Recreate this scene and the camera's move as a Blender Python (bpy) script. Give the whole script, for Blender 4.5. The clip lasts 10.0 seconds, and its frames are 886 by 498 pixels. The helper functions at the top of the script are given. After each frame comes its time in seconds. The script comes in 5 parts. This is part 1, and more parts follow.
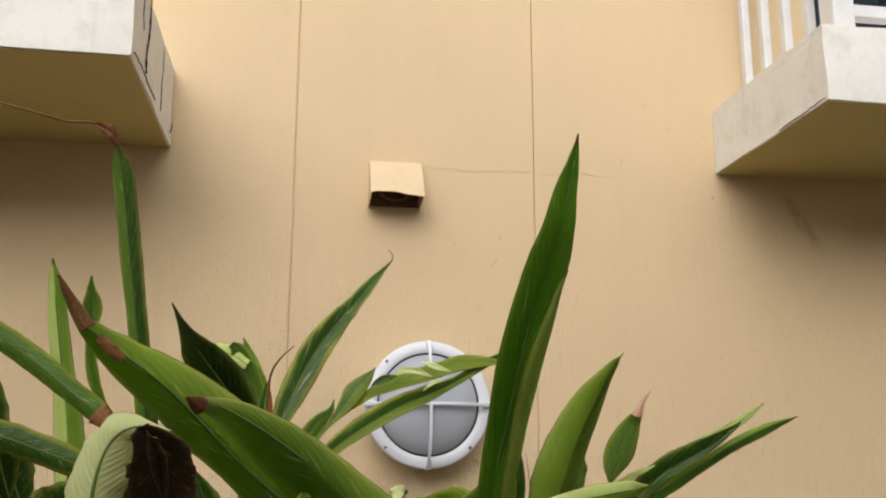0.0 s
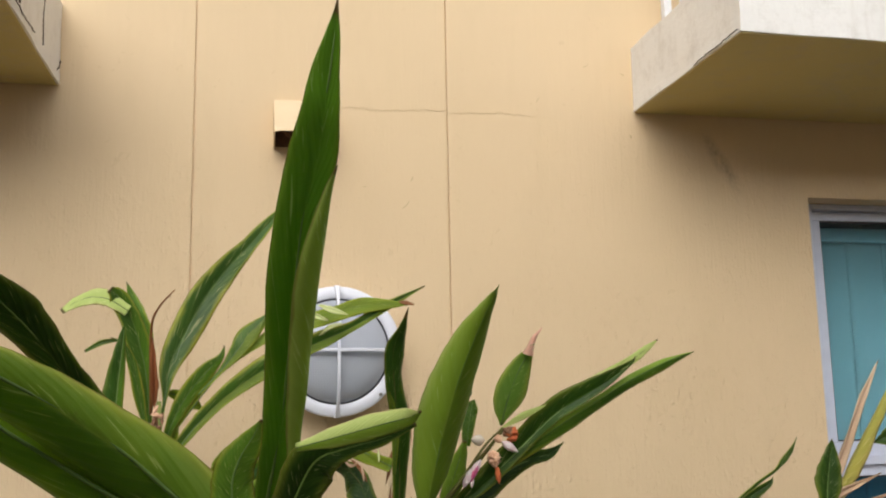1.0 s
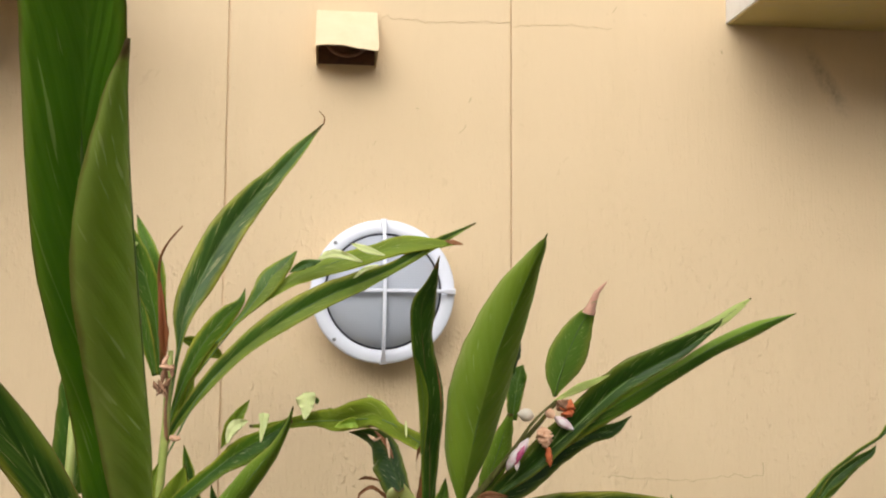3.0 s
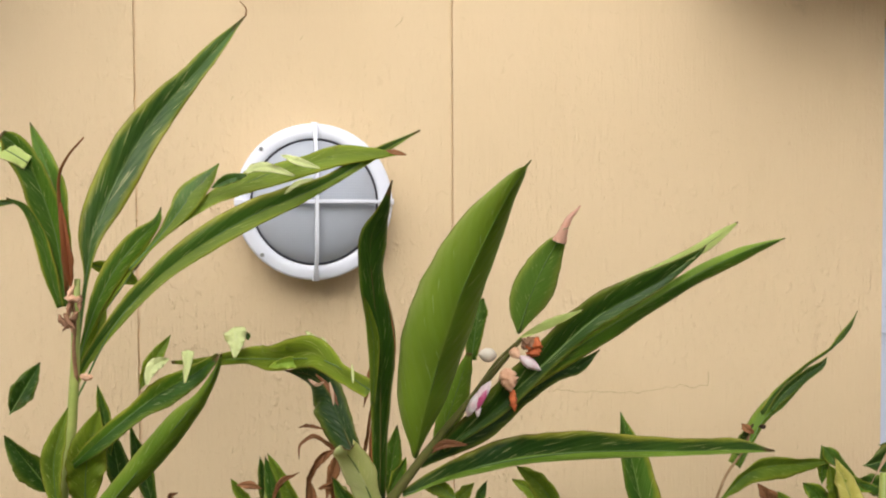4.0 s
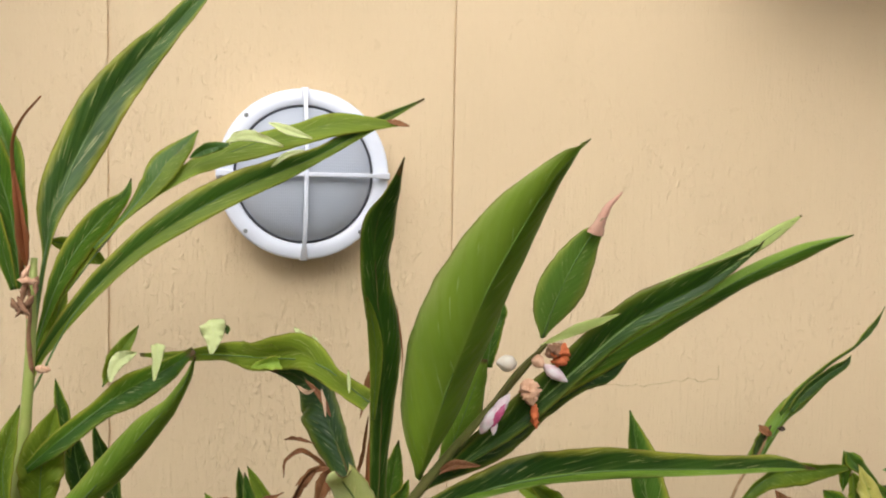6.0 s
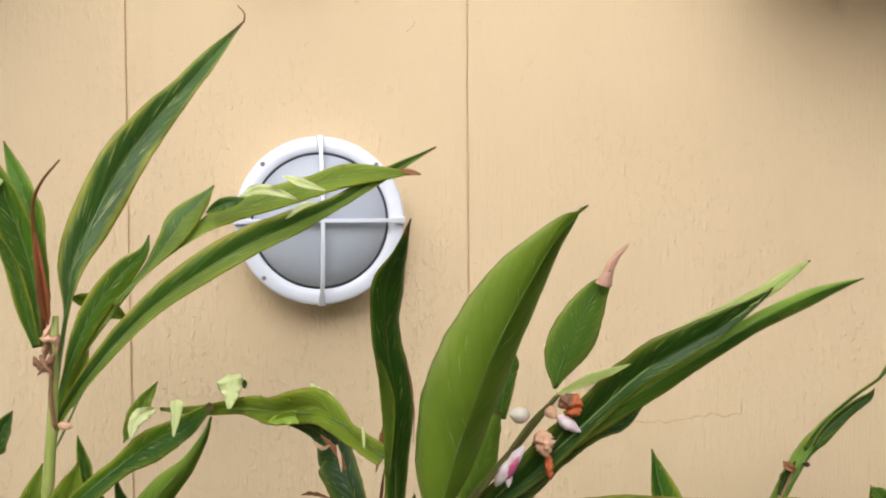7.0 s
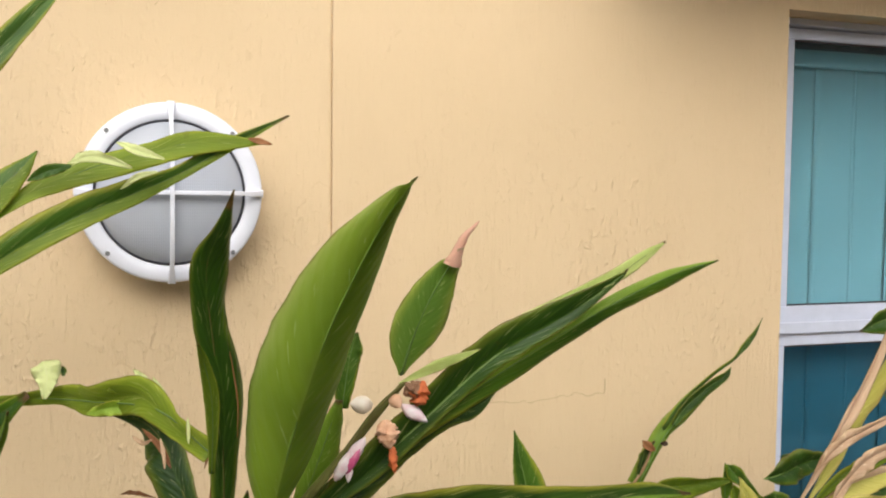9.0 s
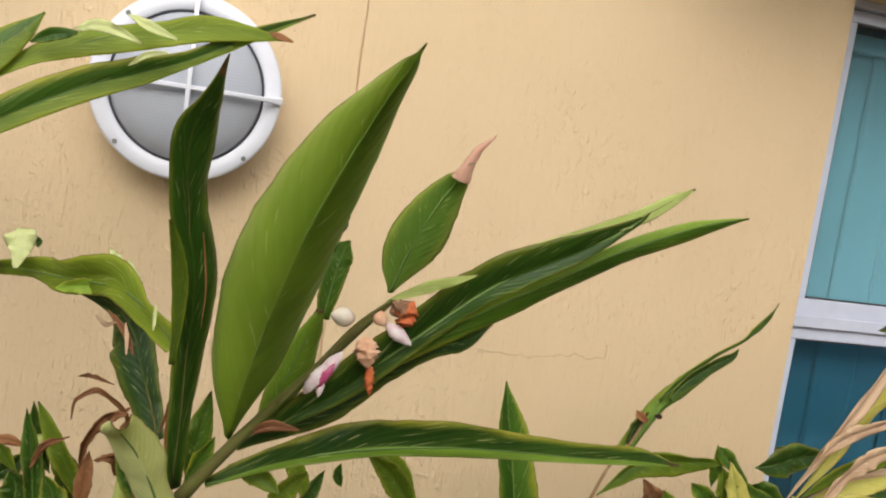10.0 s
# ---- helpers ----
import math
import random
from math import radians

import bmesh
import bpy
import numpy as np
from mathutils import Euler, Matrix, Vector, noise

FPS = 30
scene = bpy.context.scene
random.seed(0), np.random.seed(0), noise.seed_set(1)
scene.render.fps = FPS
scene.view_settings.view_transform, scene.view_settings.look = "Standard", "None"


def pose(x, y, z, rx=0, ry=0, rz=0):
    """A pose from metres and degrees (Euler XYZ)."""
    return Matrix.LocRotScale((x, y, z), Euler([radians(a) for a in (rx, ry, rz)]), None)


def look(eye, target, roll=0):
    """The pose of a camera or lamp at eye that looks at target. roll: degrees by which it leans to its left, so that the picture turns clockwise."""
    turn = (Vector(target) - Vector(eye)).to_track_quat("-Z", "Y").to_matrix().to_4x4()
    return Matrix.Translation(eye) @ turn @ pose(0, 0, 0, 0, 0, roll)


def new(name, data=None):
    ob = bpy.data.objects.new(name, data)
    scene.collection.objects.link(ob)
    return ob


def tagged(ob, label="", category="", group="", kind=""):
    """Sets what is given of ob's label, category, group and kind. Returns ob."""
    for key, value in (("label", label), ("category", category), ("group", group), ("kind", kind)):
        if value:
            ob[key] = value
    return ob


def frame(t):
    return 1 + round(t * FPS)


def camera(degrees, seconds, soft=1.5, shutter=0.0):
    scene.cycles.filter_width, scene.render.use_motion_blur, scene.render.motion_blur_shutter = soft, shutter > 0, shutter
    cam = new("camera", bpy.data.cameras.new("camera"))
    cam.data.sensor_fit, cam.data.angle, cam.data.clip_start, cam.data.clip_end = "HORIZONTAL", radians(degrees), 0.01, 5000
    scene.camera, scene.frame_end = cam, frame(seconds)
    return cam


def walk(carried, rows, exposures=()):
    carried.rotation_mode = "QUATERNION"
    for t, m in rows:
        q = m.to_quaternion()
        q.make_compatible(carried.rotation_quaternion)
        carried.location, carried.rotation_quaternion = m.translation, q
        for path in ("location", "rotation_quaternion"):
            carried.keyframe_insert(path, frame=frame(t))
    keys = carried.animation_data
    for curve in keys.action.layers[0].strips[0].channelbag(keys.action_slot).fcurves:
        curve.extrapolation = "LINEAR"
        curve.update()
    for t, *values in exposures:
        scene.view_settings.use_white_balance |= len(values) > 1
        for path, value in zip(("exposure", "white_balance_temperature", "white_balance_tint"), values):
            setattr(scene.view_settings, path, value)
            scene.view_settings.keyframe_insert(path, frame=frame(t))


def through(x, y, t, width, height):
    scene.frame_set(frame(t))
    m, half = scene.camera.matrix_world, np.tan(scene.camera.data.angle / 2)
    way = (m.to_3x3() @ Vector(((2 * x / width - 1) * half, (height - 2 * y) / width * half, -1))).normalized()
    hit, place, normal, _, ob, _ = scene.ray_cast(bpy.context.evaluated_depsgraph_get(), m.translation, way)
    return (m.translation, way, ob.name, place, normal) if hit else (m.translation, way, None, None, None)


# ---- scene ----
cam = camera(51.2, 10.0, 2.0)
PATH = [
    (0, (-0.301, 0.03, 1.577), (-0.006, 1.963, 1.998), 0.2),
    (0.5, (-0.26, 0.055, 1.57), (0.12, 1.983, 1.942), -0.2),
    (1, (-0.197, 0.091, 1.564), (0.21, 2.022, 1.885), -1.1),
    (1.5, (-0.135, 0.128, 1.568), (0.182, 2.07, 1.925), -0.8),
    (2, (-0.098, 0.176, 1.584), (0.087, 2.142, 1.906), -1.4),
    (3.5, (-0.12, 0.374, 1.628), (0.176, 2.351, 1.679), 1.1),
    (4, (-0.122, 0.444, 1.647), (0.286, 2.401, 1.579), -0.3),
    (4.5, (-0.131, 0.507, 1.648), (0.301, 2.457, 1.534), 0.9),
    (5, (-0.136, 0.554, 1.657), (0.275, 2.507, 1.513), 0.8),
    (5.5, (-0.129, 0.588, 1.65), (0.33, 2.529, 1.498), 1.7),
    (7, (-0.111, 0.573, 1.679), (0.283, 2.533, 1.615), -0.4),
    (7.5, (-0.11, 0.576, 1.67), (0.325, 2.519, 1.482), 0.4),
    (8, (-0.091, 0.571, 1.677), (0.441, 2.493, 1.524), 0.6),
    (8.5, (-0.078, 0.584, 1.677), (0.551, 2.479, 1.554), 0.4),
    (9, (-0.065, 0.624, 1.677), (0.576, 2.515, 1.563), 0.6),
    (9.5, (-0.048, 0.66, 1.668), (0.547, 2.567, 1.592), 1.9),
    (10, (-0.034, 0.674, 1.644), (0.573, 2.567, 1.428), 8.5),
]
walk(cam, [(t, look(eye, target, roll)) for t, eye, target, roll in PATH], [(0, -0.16, 6500, 10), (1.5, 0.08, 6350, 10), (3.5, 0.26, 6400, 10), (7, 0.31, 6150, 10), (9, 0.36, 6520, 10), (10, 0.25, 6540, 10)])

# ---- sky, sun ----
world = bpy.data.worlds.new("overcast_sky")
scene.world = world
world.use_nodes = True
wn = world.node_tree
sky = wn.nodes.new("ShaderNodeTexSky")
sky.sky_type, sky.sun_disc = "NISHITA", False
sky.sun_elevation, sky.sun_rotation = radians(33), radians(196)
sky.air_density, sky.dust_density, sky.ozone_density = 1.0, 3.0, 1.0
cloud = wn.nodes.new("ShaderNodeHueSaturation")          # thin cloud whitens the sky
cloud.inputs["Saturation"].default_value = 0.30
wn.links.new(sky.outputs[0], cloud.inputs["Color"])
wn.links.new(cloud.outputs[0], wn.nodes["Background"].inputs[0])
wn.nodes["Background"].inputs[1].default_value = 0.15
sun = new("sun", bpy.data.lights.new("sun", "SUN"))
sun.data.energy, sun.data.angle, sun.data.color = 1.9, radians(75), (1.0, 0.95, 0.87)
sun.matrix_world = look((-2.0, -5.4, 4.8), (0, 1.5, 0))


# ---- materials ----
class Mat:
    """Small helper to wire a node material."""

    def __init__(self, name, rough=0.6, metal=0.0):
        self.m = bpy.data.materials.new(name)
        self.m.use_nodes = True
        self.t = self.m.node_tree
        self.p = self.t.nodes["Principled BSDF"]
        self.p.inputs["Roughness"].default_value = rough
        self.p.inputs["Metallic"].default_value = metal

    def n(self, kind):
        return self.t.nodes.new(kind)

    def put(self, node, key, value):
        if hasattr(value, "is_output"):
            self.t.links.new(value, node.inputs[key])
        else:
            node.inputs[key].default_value = value
        return node

    def coords(self, scale=(1, 1, 1), kind="Object"):
        c, mp = self.n("ShaderNodeTexCoord"), self.n("ShaderNodeMapping")
        self.t.links.new(c.outputs[kind], mp.inputs[0])
        mp.inputs["Scale"].default_value = scale
        return mp.outputs[0]

    def noise(self, vec, scale, detail=4.0, rough=0.55, distort=0.0):
        k = self.n("ShaderNodeTexNoise")
        self.put(k, "Vector", vec)
        for key, v in (("Scale", scale), ("Detail", detail), ("Roughness", rough), ("Distortion", distort)):
            k.inputs[key].default_value = v
        return k.outputs["Fac"]

    def ramp(self, fac, *stops):
        r = self.n("ShaderNodeValToRGB")
        self.put(r, 0, fac)
        e = r.color_ramp.elements
        while len(e) < len(stops):
            e.new(0.5)
        for el, (pos, col) in zip(e, stops):
            el.position = pos
            el.color = (*col, 1) if len(col) == 3 else col
        return r.outputs[0]

    def level(self, fac, a, b):
        r = self.n("ShaderNodeMapRange")
        for i, v in enumerate((fac, a, b)):
            self.put(r, i, v)
        return r.outputs[0]

    def mix(self, fac, a, b, blend="MIX"):
        x = self.n("ShaderNodeMix")
        x.data_type, x.blend_type = "RGBA", blend
        for i, v in ((0, fac), (6, a), (7, b)):
            self.put(x, i, (*v, 1) if isinstance(v, tuple) and len(v) == 3 else v)
        return x.outputs[2]

    def math(self, op, a, b=0.0):
        x = self.n("ShaderNodeMath")
        x.operation = op
        self.put(x, 0, a), self.put(x, 1, b)
        return x.outputs[0]

    def bump(self, height, strength, dist, under=None):
        b = self.n("ShaderNodeBump")
        self.put(b, "Height", height)
        b.inputs["Strength"].default_value, b.inputs["Distance"].default_value = strength, dist
        if under is not None:
            self.t.links.new(under, b.inputs["Normal"])
        return b.outputs[0]

    def finish(self, colour, normal=None, rough=None):
        self.put(self.p, "Base Color", (*colour, 1) if isinstance(colour, tuple) else colour)
        if normal is not None:
            self.put(self.p, "Normal", normal)
        if rough is not None:
            self.put(self.p, "Roughness", rough)
        return self.m


def make_stucco():
    """Painted stucco with trowel drags, lumps, pits and faint stains."""
    k = Mat("painted_stucco", 0.75)
    v = k.coords()
    big = k.noise(v, 1.6, 3)
    fine = k.noise(v, 240, 3)
    base = k.mix(k.level(big, 0.3, 0.7), (0.700, 0.535, 0.327), (0.740, 0.570, 0.354))
    base = k.mix(k.math("MULTIPLY", k.level(k.noise(k.coords((1, 1, 0.3)), 7, 6, 0.7), 0.52, 0.8), 0.35), base, (0.63, 0.478, 0.280))
    specks = k.level(k.noise(v, 34, 2, 0.4, 1.5), 0.70, 0.78)
    base = k.mix(k.math("MULTIPLY", specks, 0.12), base, (0.42, 0.27, 0.13))
    # a slanting scuff below the balcony
    sep = k.n("ShaderNodeSeparateXYZ")
    k.t.links.new(v, sep.inputs[0])
    x, z = sep.outputs[0], sep.outputs[2]
    along = k.math("ADD", k.math("MULTIPLY", k.math("SUBTRACT", x, 1.035), 0.53), k.math("MULTIPLY", k.math("SUBTRACT", z, 2.18), -0.85))
    across = k.math("ABSOLUTE", k.math("ADD", k.math("MULTIPLY", k.math("SUBTRACT", x, 1.035), 0.85), k.math("MULTIPLY", k.math("SUBTRACT", z, 2.18), 0.53)))
    smear = k.math("MULTIPLY", k.level(across, 0.026, 0.0), k.level(k.math("ABSOLUTE", along), 0.11, 0.03))
    smear = k.math("MULTIPLY", smear, k.level(k.noise(v, 40, 5, 0.7), 0.32, 0.62))
    base = k.mix(k.math("MULTIPLY", smear, 0.6), base, (0.16, 0.11, 0.07))
    lower = k.level(z, 2.35, 1.6)                                       # smoother higher up
    patch = k.level(k.noise(k.coords((1, 1, 0.6)), 4.5, 3), 0.34, 0.64)
    drags = k.noise(k.coords((1, 1, 0.10)), 120, 3, 0.55, 0.6)
    broad = k.noise(k.coords((1, 1, 0.08)), 34, 3, 0.5, 0.8)
    lumps = k.level(k.noise(k.coords((1, 1, 0.65)), 84, 3, 0.5), 0.52, 0.90)
    pits = k.level(k.noise(k.coords((1, 1, 0.8)), 150, 3, 0.6), 0.56, 0.95)
    nrm = k.bump(k.math("MULTIPLY", lumps, k.math("MULTIPLY", patch, lower)), 0.62, 0.007)
    nrm = k.bump(broad, 0.22, 0.006, nrm)
    nrm = k.bump(k.math("MULTIPLY", drags, k.math("ADD", k.math("MULTIPLY", lower, 0.8), 0.15)), 0.72, 0.0035, nrm)
    nrm = k.bump(k.math("MULTIPLY", pits, lower), 0.60, 0.004, nrm)
    nrm = k.bump(fine, 0.14, 0.001, nrm)
    return k.finish(base, nrm)


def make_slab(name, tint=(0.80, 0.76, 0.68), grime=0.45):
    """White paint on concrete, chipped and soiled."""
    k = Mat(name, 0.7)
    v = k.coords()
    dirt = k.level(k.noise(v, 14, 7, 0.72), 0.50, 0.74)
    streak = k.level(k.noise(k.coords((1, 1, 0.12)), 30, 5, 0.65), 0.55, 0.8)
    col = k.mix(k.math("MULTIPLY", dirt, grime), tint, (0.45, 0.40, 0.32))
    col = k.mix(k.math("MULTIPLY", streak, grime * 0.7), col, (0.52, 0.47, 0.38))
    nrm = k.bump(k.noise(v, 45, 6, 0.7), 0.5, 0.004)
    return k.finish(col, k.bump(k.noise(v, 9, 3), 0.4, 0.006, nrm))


def make_plain(name, colour, rough, other=None, scale=30, bump=0.05, metal=0.0):
    k = Mat(name, rough, metal)
    v = k.coords()
    f = k.noise(v, scale, 6, 0.65)
    col = k.mix(k.level(f, 0.35, 0.75), colour, other or tuple(c * 0.8 for c in colour))
    return k.finish(col, k.bump(k.noise(v, scale * 3, 4), bump, 0.002))


def make_leaf(name, body, dark, vein, edge, edge_amount=0.35, spots=0.25, gloss=0.38, through=0.35, end_colour=(0.17, 0.085, 0.035), end_at=0.955, glow=(0.20, 0.42, 0.03)):
    """A ginger leaf: slanting side veins, pale midrib, yellowed margin, scattered blemishes."""
    k = Mat(name, gloss)
    uv = k.n("ShaderNodeUVMap")
    uv.uv_map = "blade"
    sep = k.n("ShaderNodeSeparateXYZ")
    k.t.links.new(uv.outputs[0], sep.inputs[0])
    u, l = sep.outputs[0], sep.outputs[1]
    obj = k.coords()
    across = k.math("ABSOLUTE", k.math("SUBTRACT", u, 0.5))
    wob = k.noise(obj, 18, 3)
    veins = k.math("SINE", k.math("MULTIPLY", k.math("SUBTRACT", k.math("ADD", l, k.math("MULTIPLY", wob, 0.05)), k.math("MULTIPLY", across, 0.40)), 125.0))
    info = k.n("ShaderNodeObjectInfo")
    tone = k.math("ADD", k.math("MULTIPLY", k.noise(obj, 9, 3), 0.9), k.math("MULTIPLY", info.outputs["Random"], 0.35))
    col = k.mix(k.level(tone, 0.36, 0.80), dark, body)
    slant = k.n("ShaderNodeCombineXYZ")
    k.put(slant, 0, k.math("MULTIPLY", k.math("SUBTRACT", l, k.math("MULTIPLY", across, 0.42)), 26.0))
    k.put(slant, 1, k.math("MULTIPLY", u, 2.2))
    k.put(slant, 2, k.math("MULTIPLY", info.outputs["Random"], 40.0))
    fibres = k.noise(slant.outputs[0], 1.0, 5, 0.6)
    col = k.mix(k.math("MULTIPLY", k.level(fibres, 0.48, 0.74), 0.26), col, vein)
    col = k.mix(k.math("MULTIPLY", k.level(fibres, 0.50, 0.28), 0.22), col, dark)
    col = k.mix(k.math("MULTIPLY", k.level(across, 0.26, 0.02), 0.30), col, dark)
    col = k.mix(k.math("MULTIPLY", k.level(veins, 0.75, 1.0), 0.14), col, vein)
    scratch = k.level(k.noise(slant.outputs[0], 2.6, 2, 0.4), 0.655, 0.69)
    col = k.mix(k.math("MULTIPLY", scratch, 0.70), col, tuple(0.5 * (a + b) + 0.12 for a, b in zip(vein, edge)))
    centre = k.level(across, 0.035, 0.004)
    col = k.mix(k.math("MULTIPLY", centre, 0.35), col, vein)
    margin = k.level(k.math("ADD", across, k.math("MULTIPLY", k.math("SUBTRACT", k.noise(obj, 14, 4), 0.5), 0.34)), 0.32, 0.51)
    col = k.mix(k.math("MULTIPLY", margin, edge_amount), col, edge)
    rust = k.level(k.noise(obj, 38, 5, 0.7), 0.63, 0.72)
    col = k.mix(k.math("MULTIPLY", rust, spots), col, (0.16, 0.075, 0.025))
    rim = k.level(k.math("ADD", across, k.math("MULTIPLY", k.math("SUBTRACT", k.noise(obj, 50, 4), 0.5), 0.07)), 0.472, 0.496)
    col = k.mix(k.math("MULTIPLY", rim, 0.65), col, (0.22, 0.105, 0.03))
    end = k.level(k.math("ADD", l, k.math("MULTIPLY", k.math("SUBTRACT", k.noise(obj, 45, 4, 0.7), 0.5), 0.22)), end_at, end_at + 0.035)
    withered = k.mix(k.level(k.noise(obj, 80, 4), 0.35, 0.7), end_colour, tuple(c * 0.45 for c in end_colour))
    col = k.mix(end, col, withered)
    nrm = k.bump(k.noise(obj, 26, 2), 0.30, 0.008)
    nrm = k.bump(veins, 0.18, 0.0008, nrm)
    nrm = k.bump(fibres, 0.22, 0.003, nrm)
    k.finish(col, nrm)
    k.p.inputs["Specular IOR Level"].default_value = 0.32
    tr, mx = k.n("ShaderNodeBsdfTranslucent"), k.n("ShaderNodeMixShader")
    k.put(tr, "Color", k.mix(0.6, col, glow))
    k.put(mx, 0, through)
    k.t.links.new(k.p.outputs[0], mx.inputs[1])
    k.t.links.new(tr.outputs[0], mx.inputs[2])
    k.t.links.new(mx.outputs[0], k.t.nodes["Material Output"].inputs[0])
    return k.m


STUCCO = make_stucco()
SLAB = make_slab("white_painted_concrete", (0.88, 0.86, 0.82), 0.34)
# ochre tint holds the warm light bounced up from the ground
SOFFIT = make_slab("soffit_bounce_tint", (0.60, 0.50, 0.21), 0.40)
LAMP_WHITE = make_plain("white_enamel", (0.82, 0.84, 0.92), 0.32, (0.77, 0.79, 0.87), 20, 0.02)
FRAME_WHITE = make_plain("white_window_paint", (0.63, 0.67, 0.80), 0.4, (0.56, 0.60, 0.72), 25, 0.03)
RAIL_WHITE = make_plain("white_rail_paint", (0.82, 0.82, 0.83), 0.4, (0.72, 0.72, 0.72), 25, 0.03)
HOOD_PAINT = make_plain("hood_paint", (0.76, 0.61, 0.40), 0.65, (0.71, 0.55, 0.34), 18, 0.12)
HOOD_DARK = make_plain("rusty_duct", (0.16, 0.08, 0.05), 0.7, (0.07, 0.038, 0.026), 40, 0.2)
CRACK = make_plain("crack_grime", (0.52, 0.39, 0.22), 0.9, (0.64, 0.49, 0.29), 60, 0.1)
BLACK_CRACK = make_plain("black_crack_grime", (0.035, 0.025, 0.02), 0.9, (0.12, 0.08, 0.05), 60, 0.1)
PALE_WALL = make_plain("pale_wall_paint", (0.55, 0.55, 0.53), 0.8, (0.48, 0.48, 0.46), 3, 0.2)
SOIL = make_plain("mulch_soil", (0.13, 0.095, 0.06), 0.95, (0.19, 0.14, 0.09), 6, 0.8)
BLIND = make_plain("blind_fabric", (0.80, 0.82, 0.80), 0.8, (0.72, 0.76, 0.74), 12, 0.05)
ROOM = make_plain("room_plaster", (0.30, 0.32, 0.32), 0.9)
SCREW = make_plain("screw_steel", (0.35, 0.36, 0.38), 0.4, (0.2, 0.2, 0.2), 90, 0.1, 0.8)
GASKET = make_plain("gasket_rubber", (0.06, 0.06, 0.07), 0.7)

G_MID = make_leaf("green_leaf", (0.125, 0.262, 0.022), (0.022, 0.066, 0.006), (0.30, 0.41, 0.07), (0.52, 0.53, 0.05), 0.72, 0.30, 0.36, 0.32)
G_COOL = make_leaf("cool_green_leaf", (0.085, 0.190, 0.020), (0.017, 0.056, 0.006), (0.26, 0.36, 0.08), (0.50, 0.48, 0.05), 0.80, 0.32, 0.38, 0.25)
G_VIVID = make_leaf("vivid_green_leaf", (0.150, 0.350, 0.020), (0.055, 0.190, 0.010), (0.24, 0.44, 0.05), (0.34, 0.48, 0.05), 0.4, 0.15, 0.36, 0.35)
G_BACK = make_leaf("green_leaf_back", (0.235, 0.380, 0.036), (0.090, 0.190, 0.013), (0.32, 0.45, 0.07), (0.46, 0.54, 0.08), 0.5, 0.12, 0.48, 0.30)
MID_RUST = make_leaf("green_leaf_rust_tip", (0.22, 0.42, 0.035), (0.070, 0.18, 0.018), (0.34, 0.50, 0.09), (0.48, 0.56, 0.07), 0.5, 0.30, 0.36, 0.42, (0.50, 0.21, 0.12), 0.86, glow=(0.42, 0.64, 0.05))
MID_PINK = make_leaf("green_leaf_pink_tip", (0.25, 0.42, 0.075), (0.15, 0.30, 0.045), (0.36, 0.56, 0.13), (0.60, 0.62, 0.12), 0.6, 0.15, 0.42, 0.40, (0.80, 0.50, 0.38), 0.93, glow=(0.32, 0.50, 0.08))
# deep and bright greens also carry shade and back light on some leaves
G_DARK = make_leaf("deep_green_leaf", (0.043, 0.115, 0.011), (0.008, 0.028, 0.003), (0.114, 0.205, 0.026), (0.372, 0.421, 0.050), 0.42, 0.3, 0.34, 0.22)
G_LIGHT = make_leaf("bright_green_leaf", (0.287, 0.388, 0.032), (0.074, 0.146, 0.012), (0.465, 0.532, 0.079), (0.618, 0.632, 0.074), 0.5, 0.25, 0.42, 0.45, glow=(0.340, 0.520, 0.050))
LIGHT_RUST = make_leaf("bright_green_leaf_rust_tip", (0.42, 0.60, 0.065), (0.16, 0.32, 0.03), (0.54, 0.68, 0.13), (0.70, 0.72, 0.10), 0.55, 0.55, 0.42, 0.42, (0.56, 0.25, 0.14), 0.80, glow=(0.50, 0.70, 0.06))
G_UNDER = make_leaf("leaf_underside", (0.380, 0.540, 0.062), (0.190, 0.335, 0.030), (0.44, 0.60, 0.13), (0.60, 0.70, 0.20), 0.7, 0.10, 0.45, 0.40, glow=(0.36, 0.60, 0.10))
PINK = make_leaf("pink_withered_tip", (0.88, 0.56, 0.42), (0.80, 0.44, 0.31), (0.90, 0.64, 0.48), (0.80, 0.54, 0.34), 0.3, 0.1, 0.6, 0.2, (0.80, 0.48, 0.34), 0.99, glow=(0.90, 0.58, 0.42))
G_PALE = make_leaf("yellowing_leaf", (0.74, 0.76, 0.31), (0.58, 0.65, 0.20), (0.80, 0.80, 0.41), (0.76, 0.70, 0.27), 0.3, 0.25, 0.5, 0.28, glow=(0.80, 0.84, 0.34))
CREAM_LEAF = make_leaf("bleached_leaf", (0.76, 0.82, 0.40), (0.64, 0.73, 0.28), (0.82, 0.85, 0.52), (0.78, 0.76, 0.40), 0.3, 0.15, 0.5, 0.25, glow=(0.88, 0.87, 0.44))
SILVER = make_leaf("pale_green_underside", (0.66, 0.77, 0.26), (0.52, 0.66, 0.17), (0.74, 0.81, 0.33), (0.80, 0.81, 0.33), 0.5, 0.1, 0.5, 0.2, glow=(0.60, 0.76, 0.22))
YELLOW = make_leaf("yellow_leaf", (0.68, 0.62, 0.14), (0.44, 0.44, 0.08), (0.84, 0.79, 0.30), (0.84, 0.68, 0.24), 0.4, 0.25, 0.42, 0.2, glow=(0.70, 0.63, 0.12))
STRAW = make_leaf("straw_leaf", (0.76, 0.55, 0.37), (0.48, 0.29, 0.17), (0.88, 0.76, 0.54), (0.86, 0.68, 0.36), 0.3, 0.3, 0.6, 0.12, glow=(0.80, 0.58, 0.34))
